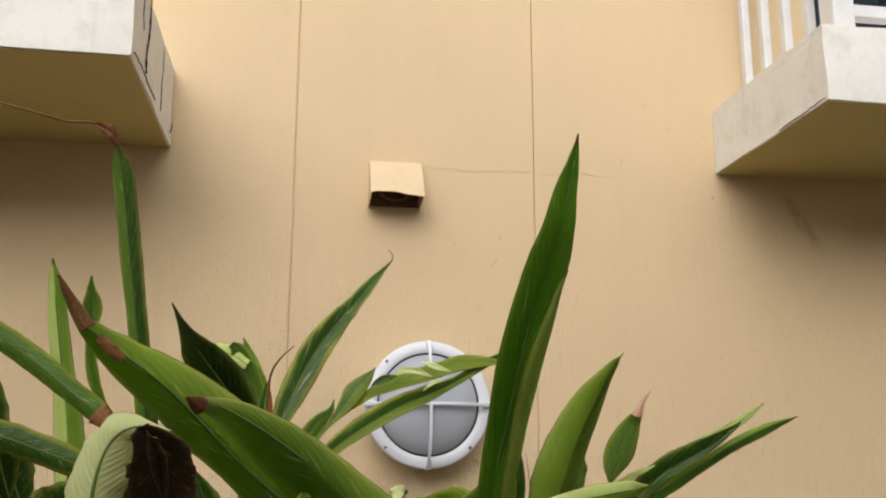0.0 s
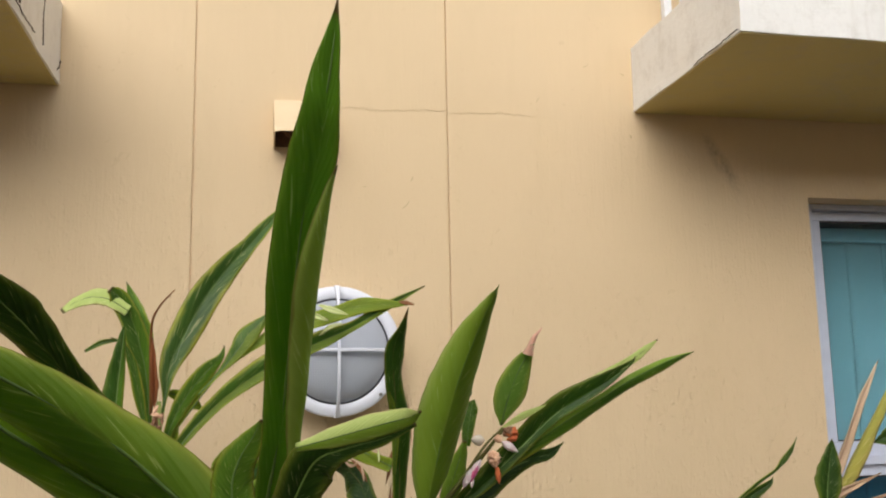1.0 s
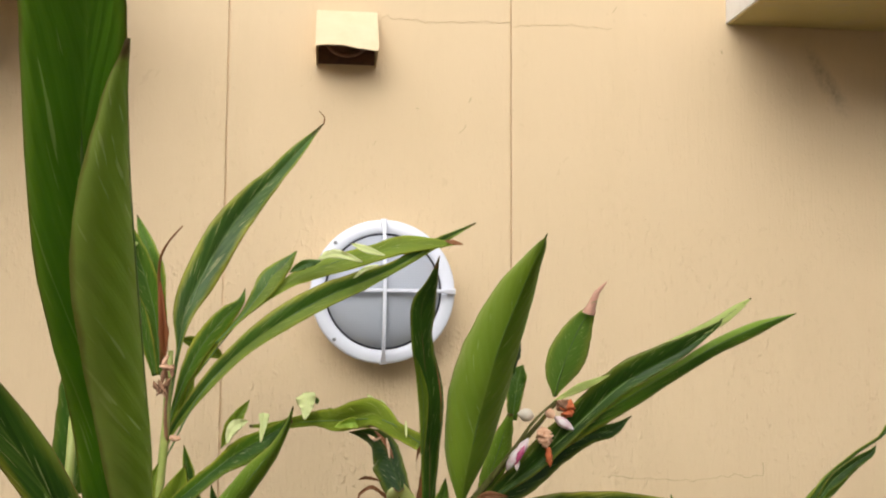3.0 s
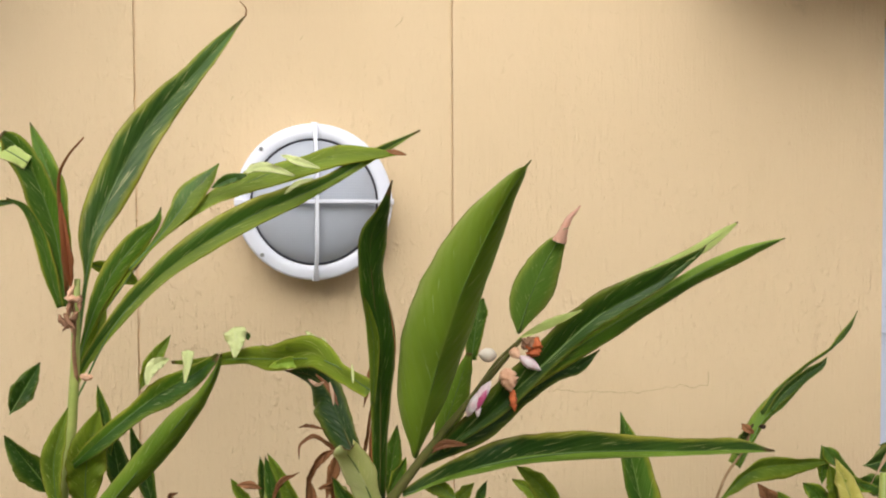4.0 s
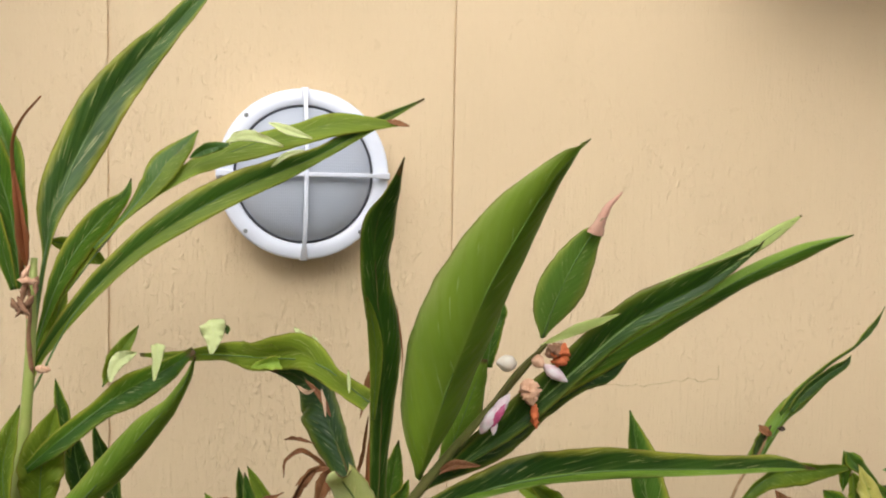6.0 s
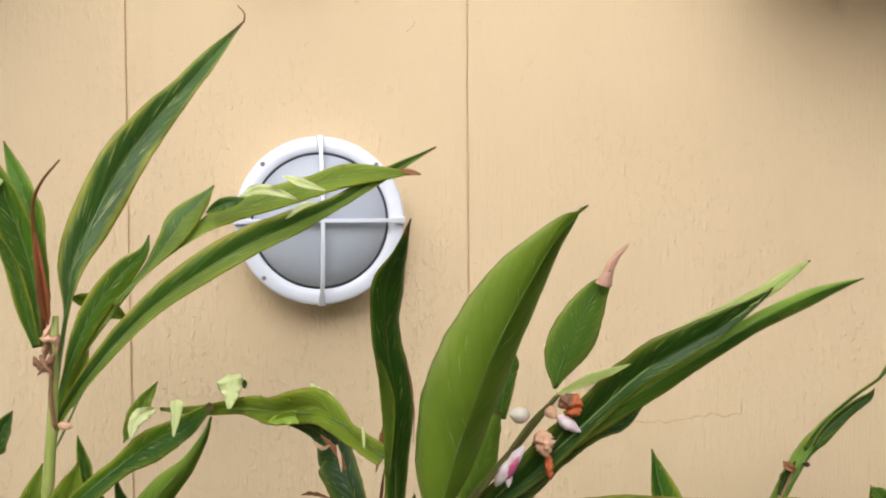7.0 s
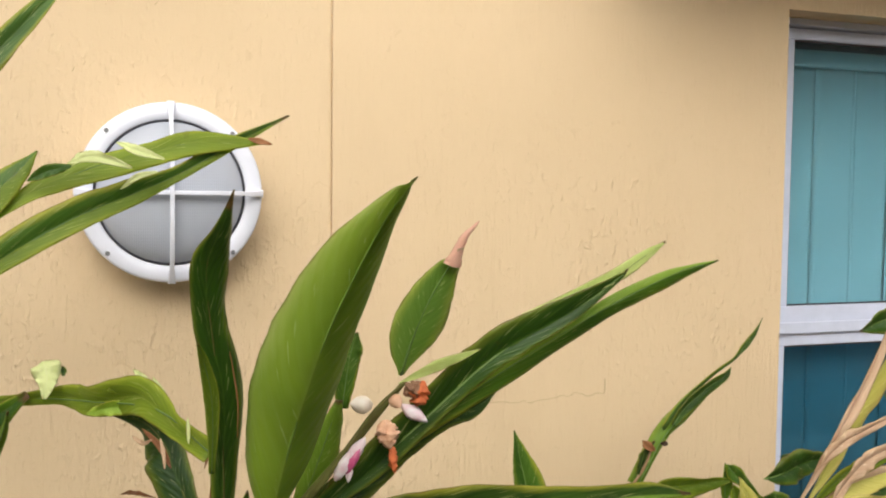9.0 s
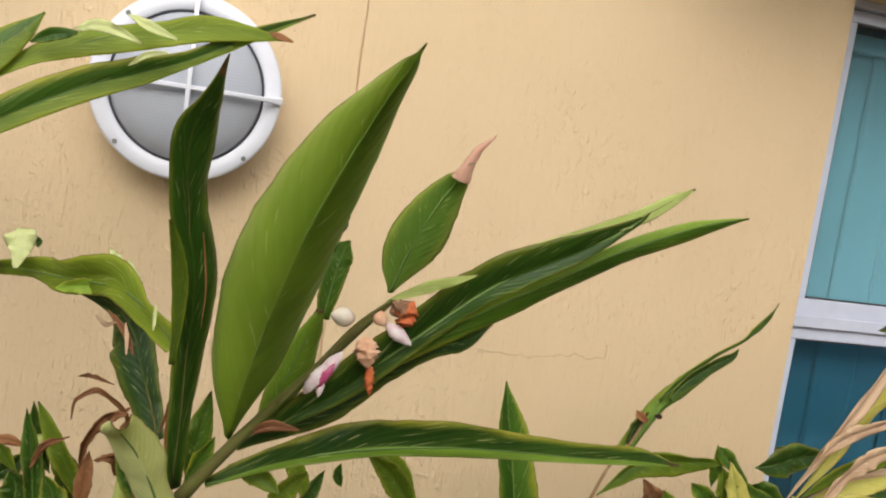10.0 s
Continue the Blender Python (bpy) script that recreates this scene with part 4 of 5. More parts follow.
leaf(rolled_clump, [(0.932, 1.900, 1.085), (0.923, 1.900, 1.145), (0.892, 1.900, 1.217)], 0.0200, 0.0200, mat=YELLOW, wav=.2)
leaf(rolled_clump, [(1.037, 1.920, 1.123), (0.989, 1.920, 1.156), (0.943, 1.920, 1.169)], 0.0183, 0.0183, mat=G_DARK, wav=.2)
leaf(rolled_clump, [(0.210, 1.870, 1.140), (0.191, 1.870, 1.186), (0.164, 1.870, 1.205)], 0.0126, 0.0126, mat=G_LIGHT, wav=.2)
leaf(clump, [(-0.067, 1.434, 1.342), (-0.063, 1.427, 1.373), (-0.049, 1.420, 1.397), (-0.034, 1.413, 1.401)], 0.0035, 0.0035, al=45, ar=45, mat=DRY, wav=.7)
leaf(clump, [(-0.031, 1.434, 1.370), (-0.032, 1.430, 1.388), (-0.040, 1.426, 1.404), (-0.058, 1.422, 1.417), (-0.073, 1.417, 1.410), (-0.075, 1.413, 1.395)], 0.0020, 0.0020, al=45, ar=45, mat=DRY, wav=.7)
leaf(clump, [(-0.104, 1.434, 1.344), (-0.093, 1.424, 1.370), (-0.075, 1.413, 1.381)], 0.0023, 0.0023, al=45, ar=45, mat=DRY, wav=.7)
leaf(clump, [(-0.036, 1.434, 1.341), (-0.040, 1.424, 1.361), (-0.055, 1.413, 1.363)], 0.0041, 0.0041, al=45, ar=45, mat=DRY, wav=.7)
leaf(clump, [(-0.074, 1.434, 1.424), (-0.063, 1.424, 1.428), (-0.047, 1.413, 1.425)], 0.0017, 0.0017, al=45, ar=45, mat=DRY, wav=.7)
leaf(clump, [(-0.205, 1.434, 1.350), (-0.205, 1.424, 1.363), (-0.198, 1.413, 1.368)], 0.0024, 0.0024, al=45, ar=45, mat=DRY, wav=.7)
leaf(clump, [(-0.008, 1.434, 1.380), (-0.002, 1.424, 1.412), (0.001, 1.413, 1.449)], 0.0018, 0.0018, al=45, ar=45, mat=DRY, wav=.7)
leaf(tall_clump, [(-0.344, 1.719, 1.485), (-0.341, 1.736, 1.529), (-0.337, 1.753, 1.571), (-0.333, 1.769, 1.624), (-0.314, 1.786, 1.675), (-0.277, 1.803, 1.750), (-0.241, 1.820, 1.805), (-0.207, 1.836, 1.847), (-0.167, 1.853, 1.898), (-0.126, 1.870, 1.949)], (0.0027, 0.0031, 0.0038, 0.0164, 0.0262, 0.0287, 0.0236, 0.0171, 0.0115, 0.0012), (0.0025, 0.0029, 0.0036, 0.0152, 0.0244, 0.0268, 0.0220, 0.0159, 0.0106, 0.0011), al=28, ar=18, mat=G_COOL, wav=.08)
leaf(tall_clump, [(-0.350, 1.730, 1.445), (-0.335, 1.732, 1.496), (-0.319, 1.733, 1.542), (-0.298, 1.735, 1.581), (-0.269, 1.737, 1.619), (-0.246, 1.738, 1.642), (-0.239, 1.740, 1.663)], (0.0026, 0.0050, 0.0113, 0.0155, 0.0140, 0.0065, 0.0006), (0.0026, 0.0050, 0.0113, 0.0156, 0.0141, 0.0065, 0.0006), al=20, ar=-15, mat=G_COOL, lo=G_MID)
leaf(tall_clump, [(-0.281, 1.740, 1.579), (-0.246, 1.744, 1.618), (-0.217, 1.748, 1.654), (-0.201, 1.752, 1.680), (-0.179, 1.756, 1.703), (-0.163, 1.760, 1.723)], (0.0032, 0.0047, 0.0135, 0.0174, 0.0101, 0.0012), (0.0032, 0.0047, 0.0135, 0.0175, 0.0101, 0.0012), al=-12, ar=20, mat=G_MID, lo=G_LIGHT)
leaf(tall_clump, [(-0.333, 1.740, 1.499), (-0.285, 1.746, 1.574), (-0.240, 1.751, 1.624), (-0.184, 1.757, 1.668), (-0.142, 1.763, 1.692), (-0.093, 1.768, 1.708), (-0.040, 1.774, 1.724), (0.005, 1.780, 1.738), (0.052, 1.785, 1.741), (0.101, 1.791, 1.741)], (0.0029, 0.0035, 0.0041, 0.0072, 0.0125, 0.0138, 0.0130, 0.0140, 0.0087, 0.0010), (0.0036, 0.0043, 0.0050, 0.0088, 0.0153, 0.0169, 0.0160, 0.0172, 0.0107, 0.0013), al=-10, ar=20, mat=G_LIGHT, wav=.13)
leaf(tall_clump, [(-0.355, 1.730, 1.398), (-0.343, 1.737, 1.446), (-0.299, 1.745, 1.510), (-0.245, 1.752, 1.568), (-0.186, 1.759, 1.612), (-0.122, 1.767, 1.649), (-0.065, 1.774, 1.674), (-0.011, 1.781, 1.699), (0.050, 1.789, 1.735), (0.126, 1.796, 1.776)], (0.0032, 0.0060, 0.0119, 0.0159, 0.0217, 0.0221, 0.0183, 0.0107, 0.0099, 0.0014), (0.0023, 0.0043, 0.0087, 0.0116, 0.0158, 0.0161, 0.0133, 0.0078, 0.0072, 0.0010), al=24, ar=15, mat=G_COOL, lo=G_LIGHT, wav=.06)
leaf(tall_clump, [(-0.357, 1.719, 1.534), (-0.363, 1.711, 1.606), (-0.374, 1.703, 1.657), (-0.388, 1.695, 1.704), (-0.409, 1.687, 1.741), (-0.422, 1.679, 1.754)], (0.0042, 0.0144, 0.0206, 0.0184, 0.0168, 0.0067), (0.0035, 0.0118, 0.0169, 0.0151, 0.0138, 0.0055), al=20, ar=12, mat=G_COOL, lo=G_MID, wav=.14)
leaf(tall_clump, [(-0.393, 1.685, 1.718), (-0.433, 1.682, 1.740), (-0.467, 1.678, 1.735), (-0.495, 1.675, 1.716)], (0.0091, 0.0131, 0.0110, 0.0046), (0.0091, 0.0131, 0.0110, 0.0046), al=10, ar=-20, mat=SILVER, wav=.3)
leaf(tall_clump, [(-0.412, 1.690, 1.670), (-0.434, 1.690, 1.666), (-0.459, 1.690, 1.652)], (0.0028, 0.0047, 0.0024), (0.0028, 0.0047, 0.0024), mat=G_MID, wav=.2)
leaf(tall_clump, [(-0.353, 1.740, 1.590), (-0.376, 1.755, 1.687), (-0.408, 1.770, 1.777)], 0.0137, 0.0155, peak=.5)
leaf(tall_clump, [(-0.365, 1.719, 1.533), (-0.374, 1.709, 1.578), (-0.384, 1.700, 1.626), (-0.398, 1.690, 1.661), (-0.418, 1.680, 1.674)], (0.0039, 0.0089, 0.0079, 0.0046, 0.0012), (0.0039, 0.0089, 0.0079, 0.0046, 0.0012), al=20, ar=10, mat=G_COOL, wav=.14)
leaf(tall_clump, [(-0.342, 1.781, 1.587), (-0.309, 1.801, 1.575), (-0.277, 1.821, 1.554)], 0.0128, 0.0128, mat=G_LIGHT, peak=.55)
leaf(tall_clump, [(-0.342, 1.740, 1.446), (-0.326, 1.750, 1.488), (-0.317, 1.760, 1.552)], 0.0139, 0.0124, mat=G_LIGHT)
leaf(tall_clump, [(-0.350, 1.714, 1.556), (-0.349, 1.686, 1.605), (-0.351, 1.658, 1.672)], 0.0059, 0.0059, al=50, ar=50, mat=RUST)
leaf(tall_clump, [(-0.344, 1.658, 1.339), (-0.308, 1.646, 1.372), (-0.260, 1.634, 1.412), (-0.228, 1.621, 1.436), (-0.192, 1.609, 1.457), (-0.161, 1.597, 1.481)], (0.0042, 0.0107, 0.0110, 0.0165, 0.0115, 0.0037), (0.0052, 0.0131, 0.0134, 0.0202, 0.0142, 0.0046), al=15, ar=25, mat=G_MID, lo=G_DARK)
leaf(tall_clump, [(-0.256, 1.617, 1.439), (-0.241, 1.617, 1.471), (-0.219, 1.617, 1.505)], 0.0097, 0.0097, mat=G_LIGHT)
leaf(tall_clump, [(-0.299, 1.556, 1.301), (-0.266, 1.522, 1.345), (-0.234, 1.488, 1.384), (-0.200, 1.454, 1.429), (-0.175, 1.420, 1.461), (-0.158, 1.386, 1.493), (-0.150, 1.352, 1.518)], (0.0113, 0.0117, 0.0142, 0.0117, 0.0060, 0.0028, 0.0006), (0.0124, 0.0127, 0.0155, 0.0128, 0.0066, 0.0031, 0.0006), al=-26, ar=-24, mat=G_BACK, wav=.05)
leaf(tall_clump, [(-0.356, 1.638, 1.285), (-0.360, 1.638, 1.352), (-0.343, 1.638, 1.417)], 0.0146, 0.0116, mat=G_LIGHT)
leaf(tall_clump, [(-0.332, 1.679, 1.270), (-0.327, 1.668, 1.342), (-0.309, 1.658, 1.412)], 0.0253, 0.0223, mat=G_LIGHT, peak=.45)
leaf(tall_clump, [(-0.301, 1.689, 1.342), (-0.307, 1.689, 1.385), (-0.316, 1.689, 1.435)], 0.0090, 0.0090)
leaf(tall_clump, [(-0.285, 1.719, 1.261), (-0.297, 1.719, 1.320), (-0.304, 1.719, 1.370)], 0.0139, 0.0139, mat=G_DARK)
leaf(tall_clump, [(-0.253, 1.740, 1.245), (-0.266, 1.740, 1.305), (-0.283, 1.740, 1.371)], 0.0126, 0.0110, mat=G_DARK)
leaf(tall_clump, [(-0.307, 1.638, 1.282), (-0.281, 1.638, 1.294), (-0.250, 1.638, 1.286)], 0.0117, 0.0102, mat=G_DARK)
leaf(tall_clump, [(-0.366, 1.658, 1.306), (-0.388, 1.648, 1.343), (-0.416, 1.638, 1.387)], 0.0177, 0.0177, mat=G_DARK)
leaf(tall_clump, [(-0.419, 1.679, 1.404), (-0.401, 1.679, 1.434), (-0.382, 1.679, 1.468)], 0.0149, 0.0134, mat=G_DARK)
leaf(tall_clump, [(-0.095, 1.536, 1.303), (-0.107, 1.536, 1.330), (-0.114, 1.536, 1.369)], 0.0092, 0.0079, mat=G_DARK)
leaf(tall_clump, [(-0.120, 1.515, 1.311), (-0.135, 1.515, 1.332), (-0.147, 1.515, 1.351)], 0.0065, 0.0065, mat=G_LIGHT)
stem([(-0.366, 1.689, 1.262), (-0.351, 1.696, 1.370), (-0.345, 1.704, 1.466), (-0.344, 1.712, 1.535), (-0.343, 1.719, 1.569)], tall_clump, .008, .004)
stem([(-0.355, 1.714, 1.549), (-0.355, 1.679, 1.652), (-0.352, 1.658, 1.698), (-0.338, 1.638, 1.723), (-0.314, 1.608, 1.744)], tall_clump, .003, .0010, RUST)
stem([(-0.125, 1.870, 1.949), (-0.124, 1.870, 1.961), (-0.133, 1.870, 1.972)], tall_clump, .0015, .0006, DRY)
leaf(rolled_clump, [(0.754, 1.990, 1.185), (0.805, 1.993, 1.265), (0.850, 1.995, 1.302), (0.895, 1.998, 1.338), (0.925, 2.000, 1.354)], (0.0139, 0.0150, 0.0161, 0.0112, 0.0029), (0.0140, 0.0151, 0.0162, 0.0112, 0.0029), al=-30, ar=-30, mat=G_BACK, wav=.06)
leaf(rolled_clump, [(0.815, 1.982, 1.288), (0.841, 1.984, 1.317), (0.885, 1.986, 1.348), (0.923, 1.988, 1.368), (0.936, 1.990, 1.381)], (0.0066, 0.0134, 0.0112, 0.0073, 0.0008), (0.0067, 0.0135, 0.0113, 0.0073, 0.0008), al=25, ar=20, mat=G_DARK, wav=.1)
leaf(rolled_clump, [(0.798, 1.985, 1.283), (0.836, 1.988, 1.323), (0.896, 1.990, 1.367), (0.944, 1.993, 1.395), (0.966, 1.995, 1.415), (0.991, 1.998, 1.439), (1.007, 2.000, 1.465)], (0.0069, 0.0067, 0.0058, 0.0041, 0.0081, 0.0066, 0.0012), (0.0069, 0.0067, 0.0058, 0.0041, 0.0082, 0.0066, 0.0012), al=30, ar=-30, mat=G_COOL, wav=.3)
leaf(rolled_clump, [(0.749, 1.982, 1.209), (0.761, 1.984, 1.238), (0.782, 1.985, 1.263)], (0.0060, 0.0112, 0.0028), (0.0060, 0.0113, 0.0028), al=20, ar=-20, mat=G_DARK, wav=.2)
leaf(rolled_clump, [(0.782, 1.980, 1.246), (0.765, 1.980, 1.257), (0.756, 1.980, 1.267)], 0.0076, 0.0076, mat=DRY, wav=.3)
leaf(rolled_clump, [(0.675, 1.920, 1.143), (0.742, 1.920, 1.196), (0.818, 1.920, 1.203), (0.898, 1.920, 1.205)], 0.0194, 0.0237, al=20, ar=20, mat=G_LIGHT)
leaf(rolled_clump, [(0.883, 1.920, 1.232), (0.901, 1.920, 1.211), (0.955, 1.920, 1.163)], 0.0132, 0.0132)
leaf(rolled_clump, [(0.916, 1.920, 1.121), (0.897, 1.910, 1.165), (0.881, 1.900, 1.204)], 0.0213, 0.0213, mat=G_LIGHT)
leaf(rolled_clump, [(0.887, 1.930, 1.160), (0.888, 1.930, 1.195), (0.886, 1.930, 1.232)], 0.0106, 0.0106)
leaf(rolled_clump, [(1.007, 1.920, 1.143), (0.936, 1.920, 1.164), (0.890, 1.920, 1.193)], 0.0130, 0.0130)
leaf(rolled_clump, [(0.595, 2.020, 1.031), (0.578, 2.020, 1.115), (0.559, 2.020, 1.196), (0.546, 2.020, 1.247), (0.536, 2.020, 1.290)], (0.0342, 0.0265, 0.0218, 0.0117, 0.0009), (0.0478, 0.0369, 0.0304, 0.0162, 0.0012), al=15, ar=25, mat=G_DARK, lo=G_COOL)
leaf(rolled_clump, [(0.375, 1.920, 1.150), (0.340, 1.920, 1.184), (0.301, 1.920, 1.210)], 0.0133, 0.0133, mat=G_LIGHT)
leaf(rolled_clump, [(0.255, 1.870, 1.164), (0.247, 1.870, 1.182), (0.250, 1.870, 1.198)], 0.0073, 0.0073, mat=G_DARK)
leaf(rolled_clump, [(0.804, 1.920, 1.120), (0.787, 1.920, 1.146), (0.761, 1.920, 1.165)], 0.0083, 0.0083, mat=DRY)
leaf(straw_clump, [(0.693, 1.536, 1.285), (0.735, 1.528, 1.364), (0.773, 1.520, 1.433), (0.821, 1.513, 1.537), (0.863, 1.505, 1.618)], 0.0118, 0.0087, al=50, ar=40, mat=STRAW)
leaf(straw_clump, [(0.723, 1.551, 1.288), (0.780, 1.547, 1.380), (0.820, 1.543, 1.445), (0.870, 1.540, 1.519), (0.910, 1.536, 1.586)], 0.0065, 0.0245, al=20, ar=15, mat=YELLOW)
leaf(straw_clump, [(0.707, 1.515, 1.346), (0.740, 1.509, 1.383), (0.772, 1.502, 1.401), (0.840, 1.495, 1.429)], 0.0078, 0.0063, al=45, ar=45, mat=STRAW, wav=.3)
leaf(straw_clump, [(0.715, 1.505, 1.300), (0.750, 1.498, 1.349), (0.777, 1.492, 1.372), (0.849, 1.485, 1.398)], 0.0110, 0.0094, al=40, ar=40, mat=STRAW, wav=.3)
leaf(straw_clump, [(0.716, 1.536, 1.297), (0.772, 1.536, 1.335), (0.819, 1.536, 1.351), (0.902, 1.536, 1.371)], 0.0099, 0.0115, mat=G_LIGHT)
leaf(straw_clump, [(0.702, 1.505, 1.294), (0.746, 1.502, 1.309), (0.795, 1.498, 1.314), (0.882, 1.495, 1.313)], 0.0104, 0.0129, mat=YELLOW)
leaf(straw_clump, [(0.723, 1.556, 1.279), (0.793, 1.556, 1.312), (0.848, 1.556, 1.324), (0.934, 1.556, 1.337)], 0.0136, 0.0187, mat=STRAW, lo=YELLOW)
leaf(straw_clump, [(0.822, 1.597, 1.256), (0.869, 1.597, 1.283), (0.918, 1.597, 1.291), (0.989, 1.597, 1.288)], 0.0180, 0.0198, mat=G_DARK)
leaf(rolled_clump, [(1.061, 2.050, 1.152), (1.107, 2.050, 1.160), (1.153, 2.050, 1.176), (1.220, 2.050, 1.182)], 0.0314, 0.0266, mat=G_DARK)
leaf(rolled_clump, [(1.101, 2.060, 1.189), (1.134, 2.060, 1.186), (1.188, 2.060, 1.187)], 0.0072, 0.0096, mat=G_DARK)
leaf(rolled_clump, [(1.260, 1.870, 1.493), (1.170, 1.870, 1.478), (1.102, 1.870, 1.456)], 0.0242, 0.0242, mat=G_DARK)
leaf(rolled_clump, [(1.270, 1.870, 1.298), (1.205, 1.870, 1.323), (1.160, 1.870, 1.346)], 0.0249, 0.0249, mat=G_DARK)
leaf(straw_clump, [(0.468, 1.097, 1.417), (0.474, 1.097, 1.462), (0.484, 1.097, 1.509)], 0.0163, 0.0148, mat=G_DARK)
stem([(0.704, 1.990, 1.108), (0.730, 1.990, 1.168), (0.767, 1.990, 1.218), (0.782, 1.990, 1.259)], rolled_clump, .003, .002, STRAW)
leaf(front_clump, [(-0.188, 0.655, 1.494), (-0.182, 0.643, 1.517), (-0.179, 0.619, 1.551), (-0.177, 0.596, 1.584), (-0.176, 0.561, 1.622), (-0.173, 0.536, 1.649), (-0.167, 0.513, 1.675), (-0.165, 0.497, 1.694), (-0.164, 0.490, 1.709), (-0.162, 0.483, 1.724), (-0.161, 0.477, 1.739)], (0.0078, 0.0104, 0.0106, 0.0120, 0.0134, 0.0132, 0.0144, 0.0111, 0.0085, 0.0046, 0.0004), (0.0048, 0.0064, 0.0065, 0.0074, 0.0083, 0.0082, 0.0089, 0.0068, 0.0052, 0.0028, 0.0004), al=18, ar=10, mat=G_VIVID, wav=.05)
leaf(front_clump, [(-0.168, 0.652, 1.494), (-0.168, 0.638, 1.520), (-0.169, 0.620, 1.546), (-0.167, 0.603, 1.570), (-0.166, 0.583, 1.595), (-0.164, 0.556, 1.625), (-0.162, 0.536, 1.646), (-0.160, 0.521, 1.663), (-0.158, 0.512, 1.673)], (0.0087, 0.0076, 0.0073, 0.0101, 0.0111, 0.0116, 0.0091, 0.0042, 0.0005), (0.0004, 0.0004, 0.0004, 0.0004, 0.0005, 0.0005, 0.0004, 0.0004, 0.0004), al=82, ar=5, mat=G_UNDER, wav=.02)
# lower half in the darker rust-tipped green, painting its shaded side
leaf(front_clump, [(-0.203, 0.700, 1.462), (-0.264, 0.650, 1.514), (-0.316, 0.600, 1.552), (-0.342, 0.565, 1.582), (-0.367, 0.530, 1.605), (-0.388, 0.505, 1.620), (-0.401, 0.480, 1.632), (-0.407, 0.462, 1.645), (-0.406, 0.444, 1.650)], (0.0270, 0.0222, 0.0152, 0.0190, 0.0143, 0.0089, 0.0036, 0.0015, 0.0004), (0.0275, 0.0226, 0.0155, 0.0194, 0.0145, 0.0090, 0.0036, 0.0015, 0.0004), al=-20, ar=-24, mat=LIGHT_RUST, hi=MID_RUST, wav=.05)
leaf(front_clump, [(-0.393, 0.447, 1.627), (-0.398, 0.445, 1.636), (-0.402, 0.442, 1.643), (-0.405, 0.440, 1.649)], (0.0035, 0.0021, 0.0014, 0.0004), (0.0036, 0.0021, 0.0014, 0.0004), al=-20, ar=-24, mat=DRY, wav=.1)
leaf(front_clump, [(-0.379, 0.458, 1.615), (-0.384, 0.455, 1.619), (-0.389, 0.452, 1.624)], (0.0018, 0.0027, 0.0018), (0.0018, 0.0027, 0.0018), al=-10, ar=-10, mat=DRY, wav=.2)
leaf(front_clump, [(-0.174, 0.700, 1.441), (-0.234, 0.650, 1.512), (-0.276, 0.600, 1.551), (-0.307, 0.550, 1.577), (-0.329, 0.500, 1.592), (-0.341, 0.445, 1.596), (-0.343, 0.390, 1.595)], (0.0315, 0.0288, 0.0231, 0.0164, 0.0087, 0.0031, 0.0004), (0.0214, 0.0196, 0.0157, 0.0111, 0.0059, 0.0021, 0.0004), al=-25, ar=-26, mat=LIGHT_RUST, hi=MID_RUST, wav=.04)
leaf(front_clump, [(-0.139, 0.720, 1.448), (-0.184, 0.700, 1.488), (-0.221, 0.680, 1.514), (-0.255, 0.660, 1.540), (-0.282, 0.640, 1.561), (-0.301, 0.620, 1.570)], (0.0123, 0.0090, 0.0087, 0.0075, 0.0055, 0.0013), (0.0124, 0.0090, 0.0088, 0.0076, 0.0055, 0.0013), al=10, ar=20, mat=G_DARK, wav=.05)
leaf(front_clump, [(-0.297, 0.430, 1.524), (-0.298, 0.427, 1.541), (-0.298, 0.423, 1.551), (-0.298, 0.420, 1.559)], (0.0078, 0.0070, 0.0057, 0.0012), (0.0079, 0.0071, 0.0057, 0.0012), al=-25, ar=-25, mat=G_LIGHT, wav=.15)
leaf(front_clump, [(-0.336, 0.392, 1.591), (-0.339, 0.388, 1.593), (-0.342, 0.384, 1.595)], (0.0035, 0.0024, 0.0004), (0.0035, 0.0024, 0.0004), al=-20, ar=-20, mat=DRY, wav=.1)
leaf(front_clump, [(-0.500, 0.536, 1.652), (-0.473, 0.533, 1.642), (-0.454, 0.529, 1.632), (-0.434, 0.526, 1.619), (-0.417, 0.523, 1.606), (-0.401, 0.519, 1.594), (-0.393, 0.516, 1.587)], (0.0071, 0.0069, 0.0064, 0.0064, 0.0056, 0.0056, 0.0030), (0.0070, 0.0069, 0.0064, 0.0063, 0.0055, 0.0055, 0.0030), al=-20, ar=-20, mat=G_MID, wav=.04)
leaf(front_clump, [(-0.400, 0.512, 1.594), (-0.392, 0.510, 1.587)], (0.0056, 0.0032), (0.0056, 0.0032), al=-20, ar=-20, mat=DRY, wav=.1)
leaf(front_clump, [(-0.477, 0.516, 1.588), (-0.445, 0.516, 1.582), (-0.427, 0.516, 1.576), (-0.411, 0.516, 1.570), (-0.393, 0.516, 1.561)], (0.0072, 0.0076, 0.0072, 0.0068, 0.0028), (0.0071, 0.0075, 0.0072, 0.0068, 0.0028), al=-15, ar=-20, mat=G_COOL)
